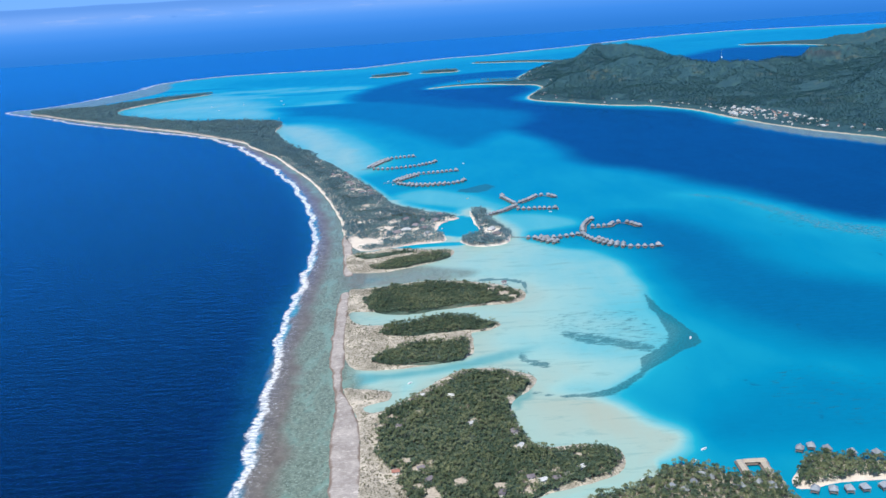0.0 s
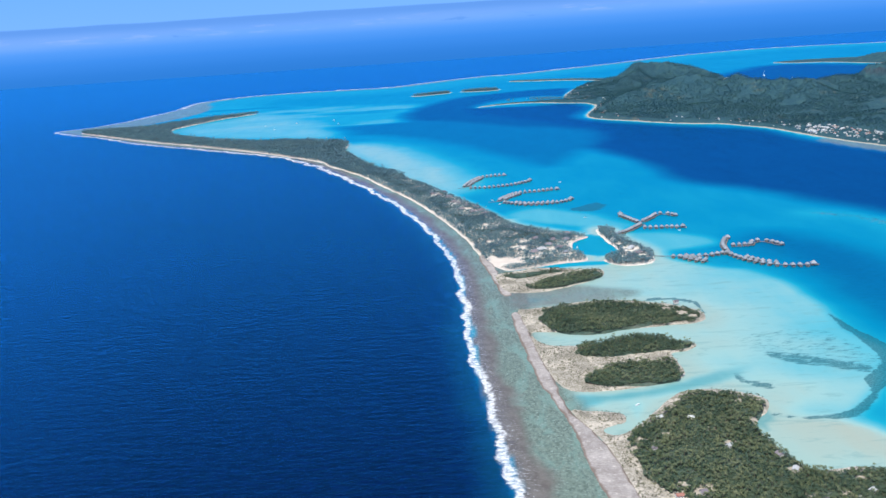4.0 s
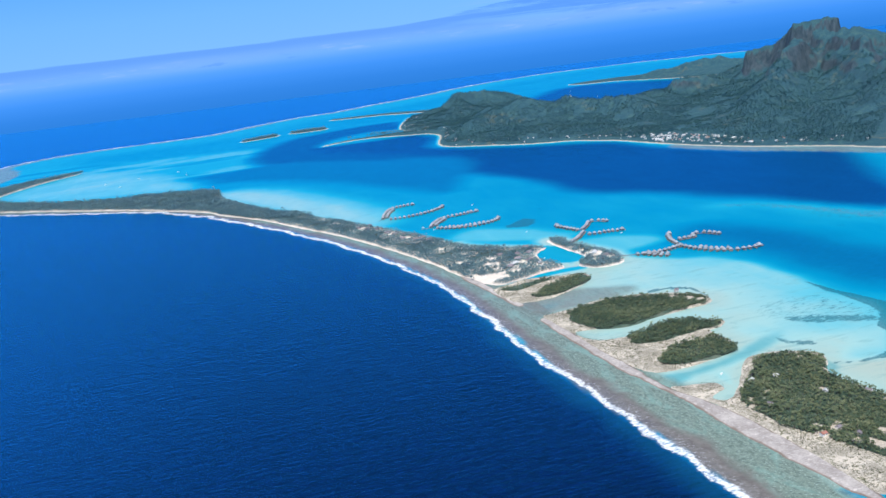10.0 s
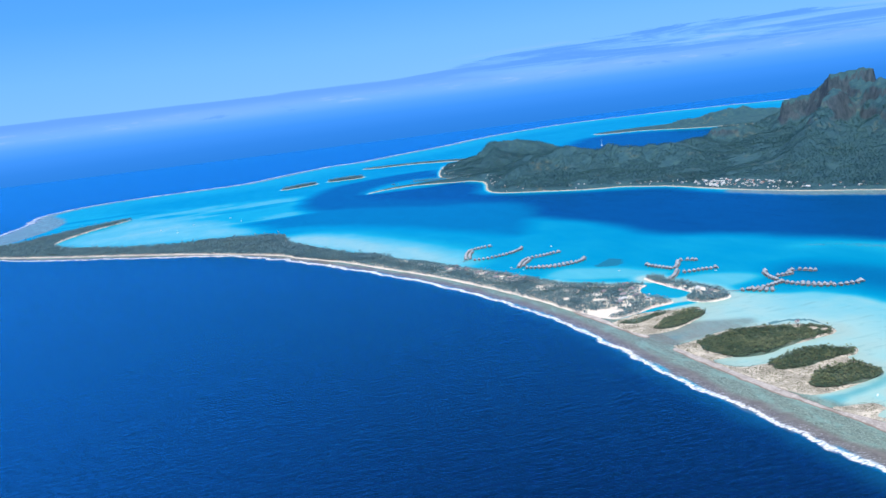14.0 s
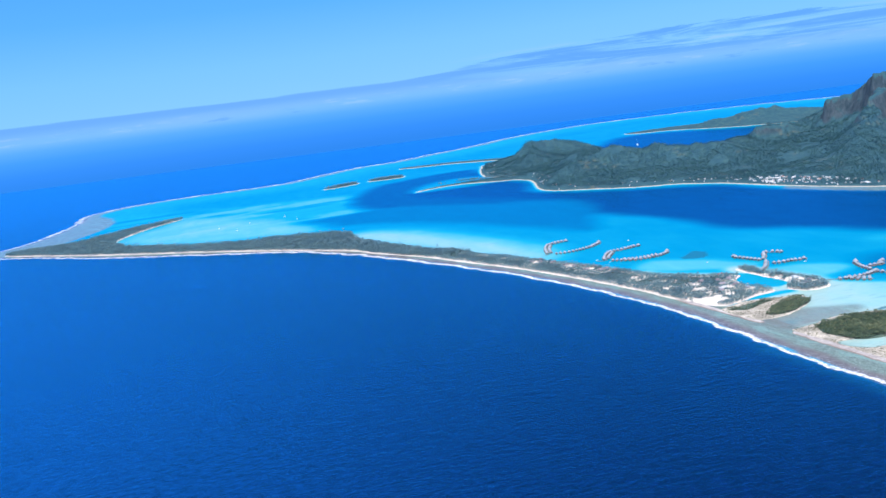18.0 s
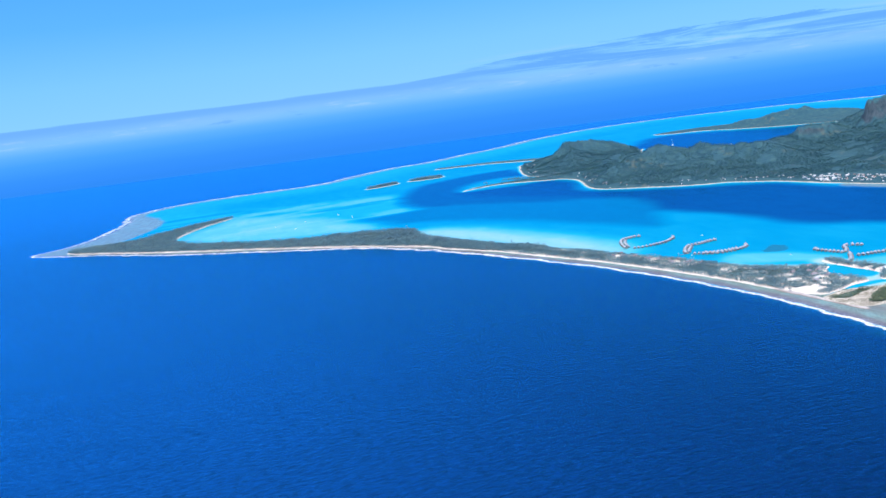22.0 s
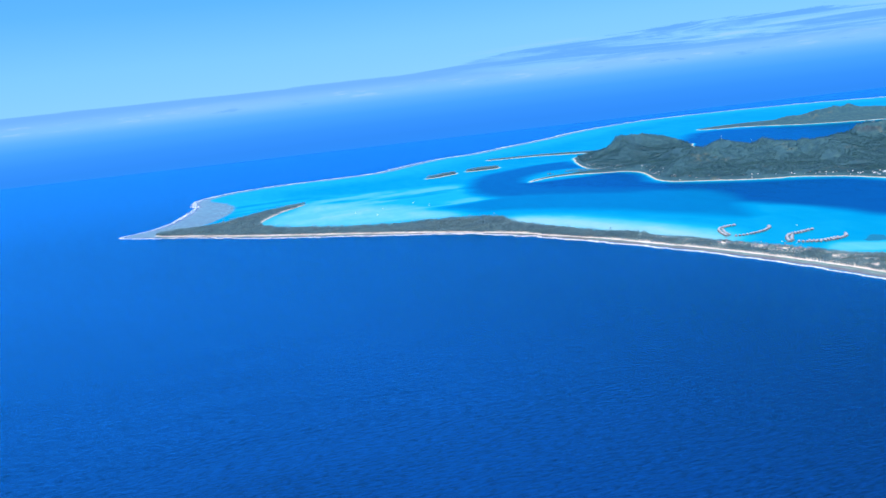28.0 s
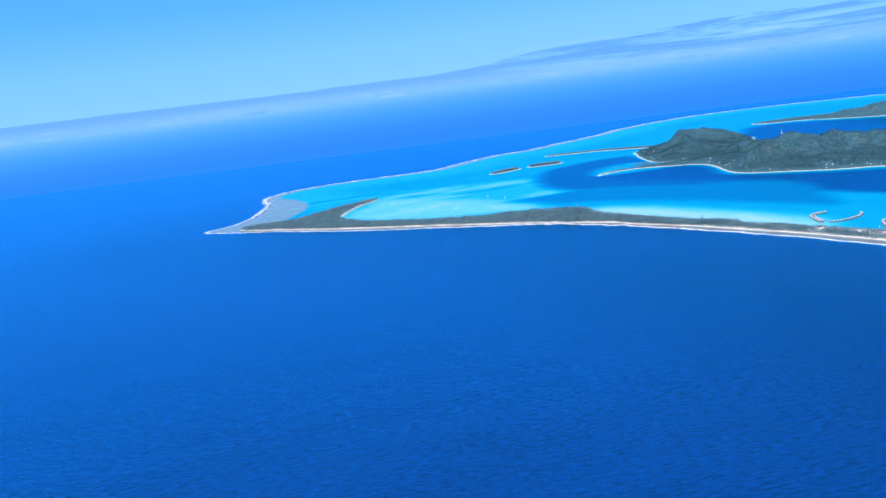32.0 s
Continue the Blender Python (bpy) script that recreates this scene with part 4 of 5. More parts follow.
# ---- the high island ----
def high_island(name, outline, ridges, cell, label, crags, seed):
    line = rounded(outline)
    x0, y0 = line.min(0) - 2 * cell
    x1, y1 = line.max(0) + 2 * cell
    ax, ay = np.arange(x0, x1 + cell, cell), np.arange(y0, y1 + cell, cell)
    x, y = np.meshgrid(ax, ay)
    d = inward(x, y, line) + 4 * rough(x, y, 40, 3, seed)
    wx = x + 40 * rough(x, y, 170, 4, seed + 1)
    wy = y + 40 * rough(x, y, 170, 4, seed + 2)
    h = np.zeros(x.shape)
    for ridge in ridges:
        for (ax0, ay0, h0, w0), (bx0, by0, h1, w1) in zip(ridge, ridge[1:]):
            ex, ey = bx0 - ax0, by0 - ay0
            u = np.clip(((wx - ax0) * ex + (wy - ay0) * ey) / (ex * ex + ey * ey), 0, 1)
            r = np.hypot(wx - ax0 - u * ex, wy - ay0 - u * ey)
            w = w0 + (w1 - w0) * u
            top = h0 + (h1 - h0) * u
            flank = top * (0.62 * np.exp(-(r / w) ** 1.25) + 0.38 * np.exp(-(r / (0.28 * w)) ** 2))
            h = np.maximum(h, flank)
    spur = 1 - np.abs(rough(x, y, 130, 5, seed + 3)) * 2.4
    h = h * (0.84 + 0.26 * spur) + 3.0 * rough(x, y, 30, 4, seed + 4) * ease(h, 3, 25)
    h = h + 0.14 * h * rough(x, y, 60, 4, seed + 5)
    # bands of cliff on the high ground
    for foot, rise, size in ((74, 9, 70), (104, 14, 55)):
        h = h + rise * (ease(h + 16 * rough(x, y, size, 3, seed + foot), foot, foot + 7) - 0.35 * ease(h, foot - 30, foot + 40))
    for x0_, y0_, x1_, y1_, half, top0, top1 in crags:
        ex, ey = x1_ - x0_, y1_ - y0_
        u = np.clip(((x - x0_) * ex + (y - y0_) * ey) / (ex * ex + ey * ey), 0, 1)
        r = np.hypot(x - x0_ - u * ex, y - y0_ - u * ey) + 9 * rough(x, y, 18, 4, seed + 9)
        top = top0 + (top1 - top0) * u + 8 * rough(x, y, 20, 4, seed + 8)
        h = h + np.maximum(top - h, 0) * (0.75 * ease(half - r, -9, 3) + 0.25 * ease(half - r, -34, 0))
    z = np.minimum(np.maximum(h, 1.3), np.maximum(d - 8, 0) * 0.55 + 1.3)
    z = np.where(d < 6, np.minimum(d * 0.2, 1.2), z)
    z = np.maximum(z, -2)
    keep = np.maximum.reduce([d[:-1, :-1], d[1:, :-1], d[:-1, 1:], d[1:, 1:]]) > -2 * cell
    q = lattice(len(ax), len(ay), keep)
    used, q = np.unique(q, return_inverse=True)
    v = np.stack([x, y, z], -1).reshape(-1, 3)[used]
    LANDS[name] = (ax, ay, z, d)
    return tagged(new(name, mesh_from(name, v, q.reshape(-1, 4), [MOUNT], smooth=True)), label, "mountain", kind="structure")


def ground_at(name, x, y):
    ax, ay, z, d = LANDS[name]
    return float(z[int(round((y - ay[0]) / (ay[1] - ay[0]))), int(round((x - ax[0]) / (ax[1] - ax[0])))])


high_island("ground_mountain", MAIN, MAIN_RIDGES, 6.0, "green volcanic island with rocky crags over wooded slopes", CRAGS, 31)
high_island("ground_far_hills", FAR_ISLAND, FAR_RIDGES, 10.0, "low wooded island beyond the bay", (), 51)


# ---- trees ----


def tuft(centre, size, blades, r, middle=(0, 0, 0.45)):
    """A spray of leaves lying on the crown's outside: triangles that fan out of one point."""
    v, f = [], []
    away = centre - np.array(middle)
    away /= np.linalg.norm(away) + 1e-6
    for _ in range(blades):
        face = away * 0.7 + np.array([0, 0, 0.7]) + r.normal(size=3) * 0.42
        face /= np.linalg.norm(face)
        out = np.cross(face, r.normal(size=3))
        out /= np.linalg.norm(out) + 1e-6
        side = np.cross(face, out)
        k = len(v)
        v += [centre - side * size * 0.5 - out * 0.25 * size, centre + side * size * 0.5 - out * 0.25 * size, centre + out * size * r.uniform(0.8, 1.2)]
        f.append((k, k + 1, k + 2))
    return v, f


def stem(r0, r1, top, bend, r):
    a = np.arange(3) * 2 * math.pi / 3
    ring = np.stack([np.cos(a), np.sin(a), 0 * a], 1)
    v = np.vstack([ring * r0, ring * r1 + np.array([bend, 0, top])])
    f = [(0, 1, 4), (0, 4, 3), (1, 2, 5), (1, 5, 4), (2, 0, 3), (2, 3, 5)]
    return v, f


def broad_tree(seed, clumps, blades):
    """Trunk corners and faces, crown corners and faces, for a tree one metre wide."""
    r = np.random.default_rng(seed)
    tv, tf = stem(0.05, 0.025, 0.62, r.uniform(-0.08, 0.08), r)
    tv, tf = list(tv), list(tf)
    cv, cf = [], []
    lean = r.normal(size=2) * 0.08
    for i in range(clumps):
        a = r.uniform(0, 2 * math.pi)
        q = math.sqrt(r.uniform(0, 1)) * 0.42
        c = np.array([math.cos(a) * q + lean[0], math.sin(a) * q + lean[1], 0.78 - 0.9 * q * q + r.uniform(-0.16, 0.12)])
        v, f = tuft(c, r.uniform(0.17, 0.27), blades, r)
        cf += [tuple(j + len(cv) for j in t) for t in f]
        cv += v
        if i < 3:
            k = len(tv)
            tv += [np.array([0, 0.02, 0.42]), np.array([0, -0.02, 0.42]), c]
            tf.append((k, k + 1, k + 2))
    return np.array(tv), np.array(tf), np.array(cv), np.array(cf)


def palm_tree(seed, fronds):
    r = np.random.default_rng(seed)
    bend = r.uniform(0.1, 0.5)
    tv, tf = stem(0.07, 0.045, 2.3, bend, r)
    cv, cf = [], []
    head = np.array([bend, 0, 2.3])
    for i in range(fronds):
        a = 2 * math.pi * (i + r.uniform(-0.3, 0.3)) / fronds
        out = np.array([math.cos(a), math.sin(a), 0])
        side = np.array([-out[1], out[0], 0])
        lift, drop = r.uniform(0.1, 0.45), r.uniform(-0.5, -0.1)
        k = len(cv)
        mid, tip = head + out * 0.5 + np.array([0, 0, lift]), head + out * r.uniform(0.85, 1.1) + np.array([0, 0, drop])
        cv += [head - side * 0.04, head + side * 0.04, mid - side * 0.15 - np.array([0, 0, 0.06]), mid, mid + side * 0.15 - np.array([0, 0, 0.06]), tip]
        cf += [(k, k + 3, k + 2), (k, k + 1, k + 3), (k + 1, k + 4, k + 3), (k + 2, k + 3, k + 5), (k + 3, k + 4, k + 5)]
    return np.array(tv), np.array(tf), np.array(cv), np.array(cf)


BROAD = [broad_tree(s, 11, 6) for s in range(100, 106)]
BROAD_FAR = [broad_tree(s, 7, 4) for s in range(120, 126)]
PALMS = [palm_tree(s, 9) for s in range(140, 145)]
PALMS_FAR = [palm_tree(s, 6) for s in range(150, 154)]
BUSH = [tuple(broad_tree(s, 5, 4)) for s in range(160, 164)]


def spots(outline, gap, inset, thin=0.0, seed=1, patch=25.0, ragged=2.6):
    """Places inside an outline, gap apart and jittered, with clearings."""
    line = rounded(outline)
    x0, y0 = line.min(0)
    x1, y1 = line.max(0)
    x, y = np.meshgrid(np.arange(x0, x1, gap), np.arange(y0, y1, gap))
    r = np.random.default_rng(seed)
    x = x + r.uniform(-0.5, 0.5, x.shape) * gap
    y = y + r.uniform(-0.5, 0.5, y.shape) * gap
    d = inward(x, y, line) + ragged * rough(x, y, 11, 3, seed)
    ok = (d > inset) & (rough(x, y, patch, 3, seed + 40) > thin)
    for cx, cy, cr in CLEARINGS:
        ok &= np.hypot(x - cx, y - cy) + 2 * rough(x, y, 6, 2, 71) > cr
    return np.stack([x[ok], y[ok]], 1), r


def forest(name, places, r, kinds, size, ground, mats, label, category="trees"):
    """Many trees as one mesh; ground is a height or a function of the place."""
    vs, fs, ms, base = [], [], [], 0
    swell_of = rough(places[:, 0], places[:, 1], 5 * size[1], 3, 88) if len(places) else []
    for i, (x, y) in enumerate(places):
        tv, tf, cv, cf = kinds[r.integers(len(kinds))]
        s = size[0] + (size[1] - size[0]) * min(1.15, max(0.0, r.beta(1.6, 2.4) + 0.55 * swell_of[i]))
        a = r.uniform(0, 2 * math.pi)
        c, n = math.cos(a) * s, math.sin(a) * s
        turn = np.array([[c, -n, 0], [n, c, 0], [0, 0, s * r.uniform(0.85, 1.2)]])
        z = ground(x, y) if callable(ground) else ground
        v = np.vstack([tv, cv]) @ turn.T + np.array([x, y, z])
        vs.append(v)
        fs.append(np.vstack([tf, cf + len(tv)]) + base)
        ms.append(np.r_[np.zeros(len(tf), int), np.ones(len(cf), int)])
        base += len(v)
    if not vs:
        return None
    return tagged(new(name, mesh_from(name, np.vstack(vs), np.vstack(fs), mats, np.concatenate(ms))), label, category, kind="stuff")


def wood(outline, gap, size, inset=1.5, thin=-0.55, palms=0.3, seed=1, far=False, ground=1.2, label="", ragged=2.6):
    p, r = spots(outline, gap, inset, thin, seed, 25.0, ragged)
    pick = r.uniform(size=len(p)) < palms + 0.25 * rough(p[:, 0], p[:, 1], 18, 2, seed + 3)
    forest("tree_canopy", p[~pick], r, BROAD_FAR if far else BROAD, size, ground - 0.3, [LEAF_HAZE if far else BARK, LEAF_HAZE if far else LEAF], label or "dense dark green broadleaf trees covering the island")
    forest("palm_grove", p[pick], r, PALMS_FAR if far else PALMS, (size[0] * 0.50, size[1] * 0.50), ground - 0.3, [BARK, LEAF_HAZE if far else PALM], "coconut palms standing among the broadleaf trees")


wood(MOTU_BIG, 1.15, (1.0, 3.0), 0.6, -0.85, 0.38, 11)
wood(MOTU_THREE, 1.15, (1.0, 2.7), 0.8, -0.75, 0.2, 12, ragged=5.5)
wood(MOTU_TWO, 1.15, (1.0, 2.7), 0.8, -0.75, 0.2, 13, ragged=5.5)
wood(MOTU_ONE, 1.15, (1.0, 2.7), 0.8, -0.75, 0.2, 14, ragged=5.0)
wood(MOTU_ZERO, 1.7, (1.8, 2.8), 0.4, -0.5, 0.2, 15)
wood(MOTU_ZERO_B, 2.4, (1.8, 2.8), 0.8, -0.2, 0.1, 16)
wood(RESORT_A, 1.6, (1.9, 3.2), 0.3, -0.8, 0.55, 17, ground=1.0)
wood(RESORT_B, 1.5, (1.9, 3.4), 1.4, -0.9, 0.55, 18, ground=1.0)
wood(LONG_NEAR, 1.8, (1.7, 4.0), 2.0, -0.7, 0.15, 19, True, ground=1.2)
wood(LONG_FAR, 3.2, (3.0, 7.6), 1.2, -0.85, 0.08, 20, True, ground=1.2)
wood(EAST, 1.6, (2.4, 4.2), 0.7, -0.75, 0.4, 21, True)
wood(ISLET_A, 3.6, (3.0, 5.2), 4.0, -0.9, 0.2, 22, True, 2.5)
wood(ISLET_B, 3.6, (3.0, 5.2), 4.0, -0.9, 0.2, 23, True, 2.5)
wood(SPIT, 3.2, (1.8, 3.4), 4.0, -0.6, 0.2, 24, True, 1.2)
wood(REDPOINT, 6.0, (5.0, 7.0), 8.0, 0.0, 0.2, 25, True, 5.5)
for outline, seed in ((RUBBLE_A, 31), (RUBBLE_B, 32), (RUBBLE_C, 33)):
    p, r = spots(outline, 1.6, 1.2, -0.2, seed, 10)
    forest("scrub", p, r, BUSH, (0.6, 1.5), 0.6, [BARK, SCRUB], "low olive scrub dotted over coral rubble", "shrubs")
p, r = spots(LONG_NEAR, 2.2, 1.0, -0.2, 34, 14)
p = p[(p[:, 1] < 850) | (np.hypot(p[:, 0] + 76, p[:, 1] - 725) < 22)]
forest("scrub", p, r, BUSH, (0.7, 1.6), 1.2, [BARK, SCRUB], "low olive scrub on bare sandy ground", "shrubs")

# forest on the high island's slopes
ax, ay, hz, hd = LANDS["ground_mountain"]
r = np.random.default_rng(41)
x, y = np.meshgrid(np.arange(150, 1180, 4.6), np.arange(1040, 2740, 4.6))
x, y = x + r.uniform(-2.6, 2.6, x.shape), y + r.uniform(-2.6, 2.6, y.shape)
i, j = np.clip(((y - ay[0]) / 6.0).round().astype(int), 1, len(ay) - 2), np.clip(((x - ax[0]) / 6.0).round().astype(int), 1, len(ax) - 2)
slope = np.hypot(hz[i, j + 1] - hz[i, j - 1], hz[i + 1, j] - hz[i - 1, j]) / 12.0
ok = (hd[i, j] > 15) & (slope < 1.0) & (rough(x, y, 45, 4, 63) > -0.34) & ((y < 1850 + 0.75 * x) | (x < 720)) & (hz[i, j] > 1.2) & (y > 1040 + 0.9 * np.maximum(x - 620, 0))
ok &= ~((slope > 0.62) & (hz[i, j] > 95))
ok &= ~((hd[i, j] < 80) & (np.hypot((x - 465) * 0.8, y - 1345) < 85) & (r.uniform(size=x.shape) < 0.8))
ok &= (hz[i, j] < 112)
HILL_TREES = [broad_tree(s, 5, 4) for s in range(200, 206)]
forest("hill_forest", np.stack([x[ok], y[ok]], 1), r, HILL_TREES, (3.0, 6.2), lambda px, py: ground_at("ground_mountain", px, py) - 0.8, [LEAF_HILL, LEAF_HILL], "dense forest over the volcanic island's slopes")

# ---- things ----


def part(name, bm, mat, parent, label=""):
    me = bpy.data.meshes.new(name)
    bm.to_mesh(me)
    bm.free()
    me.materials.append(mat)
    ob = new(name, me)
    ob.parent = parent
    if label:
        tagged(ob, label)
    return ob


def box(x0, x1, y0, y1, z0, z1, bevel=0.0):
    bm = bmesh.new()
    v = [bm.verts.new(c) for c in ((x0, y0, z0), (x1, y0, z0), (x1, y1, z0), (x0, y1, z0), (x0, y0, z1), (x1, y0, z1), (x1, y1, z1), (x0, y1, z1))]
    for f in ((3, 2, 1, 0), (4, 5, 6, 7), (0, 1, 5, 4), (1, 2, 6, 5), (2, 3, 7, 6), (3, 0, 4, 7)):
        bm.faces.new([v[i] for i in f])
    if bevel:
        bmesh.ops.bevel(bm, geom=bm.edges[:], offset=bevel, segments=1, affect="EDGES")
    return bm


def hip_roof(w, d, z, rise, ridge, thick=0.12):
    """A thatched or metal hip roof with a thick eave and a sagging slope."""
    bm = bmesh.new()
    rings = []
    for k, (s, h) in enumerate(((1.0, 0.0), (1.0, thick), (0.62, rise * 0.45 + thick), (0.30, rise * 0.80 + thick), (0.03, rise + thick))):
        a, b = w / 2 * s + ridge / 2 * (1 - s), d / 2 * s
        rings.append([bm.verts.new((x, y, z + h)) for x, y in ((-a, -b), (a, -b), (a, b), (-a, b))])
    bm.faces.new(rings[0][::-1])
    for p, q in zip(rings, rings[1:]):
        for i in range(4):
            bm.faces.new((p[i], p[(i + 1) % 4], q[(i + 1) % 4], q[i]))
    bm.faces.new(rings[-1])
    return bm


def gable_roof(w, d, z, rise, over=0.25, thick=0.1):
    bm = bmesh.new()
    a, b = w / 2 + over, d / 2 + over
    lo = [bm.verts.new(c) for c in ((-a, -b, z), (a, -b, z), (a, 0, z + rise), (a, b, z), (-a, b, z), (-a, 0, z + rise))]
    hi = [bm.verts.new((v.co.x, v.co.y, v.co.z + thick)) for v in lo]
    for q in ((0, 1, 2, 5), (5, 2, 3, 4)):
        bm.faces.new([hi[i] for i in q])
        bm.faces.new([lo[i] for i in q][::-1])
    for i, j in ((0, 1), (1, 2), (2, 3), (3, 4), (4, 5), (5, 0)):
        bm.faces.new((lo[i], lo[j], hi[j], hi[i]))
    return bm


def post(x, y, z0, z1, r, sides=6):
    bm = bmesh.new()
    bmesh.ops.create_cone(bm, cap_ends=True, segments=sides, radius1=r, radius2=r * 0.9, depth=z1 - z0)
    bmesh.ops.translate(bm, verts=bm.verts, vec=(x, y, (z0 + z1) / 2))
    return bm


def base(name, label, category, group=""):
    return tagged(new(name), label, category, group)


def make_bungalow(label, w=2.5, roof=THATCH, rise=1.6, group="bungalows on stilts"):
    b = base("overwater_bungalow", label, "bungalow", group)
    deck = part("deck", box(-w * 0.62, w * 0.95, -w * 0.62, w * 0.62, 0.85, 1.0), TIMBER, b)
    wall = part("wall", box(-w / 2, w / 2, -w / 2, w / 2, 1.0, 2.15), TIMBER, b)
    cover = part("roof", hip_roof(w * 1.42, w * 1.42, 2.05, rise, w * 0.25), roof, b, "grey thatched hip roof")
    part("ridge_cap", box(-w * 0.16, w * 0.16, -0.12, 0.12, 2.05 + rise + 0.08, 2.05 + rise + 0.3, 0.04), roof, cover)
    part("glass_door", box(w / 2, w / 2 + 0.04, -w * 0.25, w * 0.25, 1.05, 1.95), GLASSY, wall)
    for x in (-w * 0.55, w * 0.85):
        for y in (-w * 0.55, w * 0.55):
            part("stilt", post(x, y, -1.5, 0.86, 0.12), TIMBER, b)
    part("ladder", box(w * 0.95, w * 1.1, -0.3, 0.3, -0.3, 0.95), TIMBER, deck)
    return b


GLASSY = plain("dark_window_glass", (0.03, 0.05, 0.07), (0.06, 0.09, 0.11), 0.3, 0.15, specular=0.6)
hut = make_bungalow("small overwater bungalow with a grey thatched hip roof on stilts")
villa = make_bungalow("large overwater villa with a pale thatched roof at a jetty's end", 3.3, THATCH, 2.0)
first_hut, first_villa = [True], [True]


def place(ob, flag, m):
    """The first call moves the thing itself, later calls copy it."""
    if flag[0]:
        flag[0] = False
        ob.matrix_basis = m
        return ob
    return copy_thing(ob, m)


def along(chain, gap, start=0.0):
    """Places and headings along a chain of corners, gap apart."""
    p = rounded(chain, 6, closed=False) if len(chain) > 2 else np.array(chain, float)
    seg = np.hypot(*np.diff(p, axis=0).T)
    at = np.concatenate([[0], np.cumsum(seg)])
    s = start
    while s <= at[-1]:
        i = min(np.searchsorted(at, s, "right") - 1, len(seg) - 1)
        u = (s - at[i]) / seg[i]
        x, y = p[i] + u * (p[i + 1] - p[i])
        yield x, y, math.degrees(math.atan2(*(p[i + 1] - p[i])[::-1]))
        s += gap


def jetty(chain, width=1.1):
    j = base("jetty", "narrow grey timber walkway on posts over the lagoon", "jetty", "walkways to the bungalows")
    p = rounded(chain, 5, closed=False) if len(chain) > 2 else np.array(chain, float)
    for a, b in zip(p, p[1:]):
        d = b - a
        n = np.array([-d[1], d[0]]) / (np.hypot(*d) + 1e-6) * width / 2
        bm = bmesh.new()
        q = [a - n, b - n, b + n, a + n]
        lo = [bm.verts.new((*c, 0.80)) for c in q]
        hi = [bm.verts.new((*c, 0.98)) for c in q]
        bm.faces.new(hi)
        bm.faces.new(lo[::-1])
        for i in range(4):
            bm.faces.new((lo[i], lo[(i + 1) % 4], hi[(i + 1) % 4], hi[i]))
        part("deck", bm, TIMBER, j)
    for x, y, _ in along(chain, 7.0):
        part("post", post(x, y, -1.5, 0.8, 0.13), TIMBER, j)
    return j


def row(chain, gap, sides, offset=2.8, end=True, start=2.0, walk_way=True):
    spots_on = list(along(chain, gap, start))
    for k, (x, y, a) in enumerate(spots_on):
        last = end and k == len(spots_on) - 1
        for s in sides if not last else (1,):
            shift = 0.0 if last else offset * s
            c, n = math.cos(radians(a)), math.sin(radians(a))
            turn_by = a if last else a + 90 * s
            place(villa if last else hut, first_villa if last else first_hut, pose(x - n * shift, y + c * shift, 0, 0, 0, turn_by))
    if walk_way:
        jetty(chain)


row(CHAIN_A1, 5.8, (1,))
row(CHAIN_A2, 5.8, (-1,))
row(CHAIN_A1[:3], 5.8, (-1,), end=False, start=3.0, walk_way=False)
row(CHAIN_B1, 5.8, (1,))
row(CHAIN_B2, 5.8, (-1,))
row(CHAIN_B1[:3], 5.8, (-1,), end=False, start=6.0, walk_way=False)
row(CHAIN_B2[:3], 5.8, (1,), end=False, start=16.0, walk_way=False)
row(CHAIN_C0, 5.3, (1,), end=False)
row(CHAIN_C1, 5.5, (1,))
row(CHAIN_C2, 5.2, (1,), end=False)
row(CHAIN_C3, 5.2, (-1,))
row(CHAIN_D0, 5.3, (-1,), end=False, start=16.0)
row(CHAIN_D00, 5.3, (1, -1), end=False, start=3.0)
row(CHAIN_D1[:4], 5.7, (1,), start=3.0)
row(CHAIN_D2, 5.2, (1,), end=False)
row(CHAIN_D3, 5.5, (-1,))
row(CHAIN_D3[1:4], 5.7, (1,), end=False, start=4.0, walk_way=False)
for chain in (CHAIN_JETTY_A, CHAIN_B0):
    jetty(chain)


# houses and resort buildings
def make_house(name, label, w, d, h, rise, wall_mat, roof_mat, hip=False, category="house", group=""):
    b = base(name, label, category, group)
    wall = part("wall", box(-w / 2, w / 2, -d / 2, d / 2, -0.6, h), wall_mat, b)
    part("roof", hip_roof(w * 1.2, d * 1.25, h - 0.05, rise, w * 0.4) if hip else gable_roof(w, d, h, rise), roof_mat, b)
    for k in range(2):
        part("window", box(-w * 0.3 + k * w * 0.45, -w * 0.15 + k * w * 0.45, -d / 2 - 0.03, -d / 2, h * 0.35, h * 0.75), GLASSY, wall)
    part("door", box(-0.06 * w, 0.06 * w, d / 2, d / 2 + 0.03, 0, h * 0.75), TIMBER, wall)
    return b


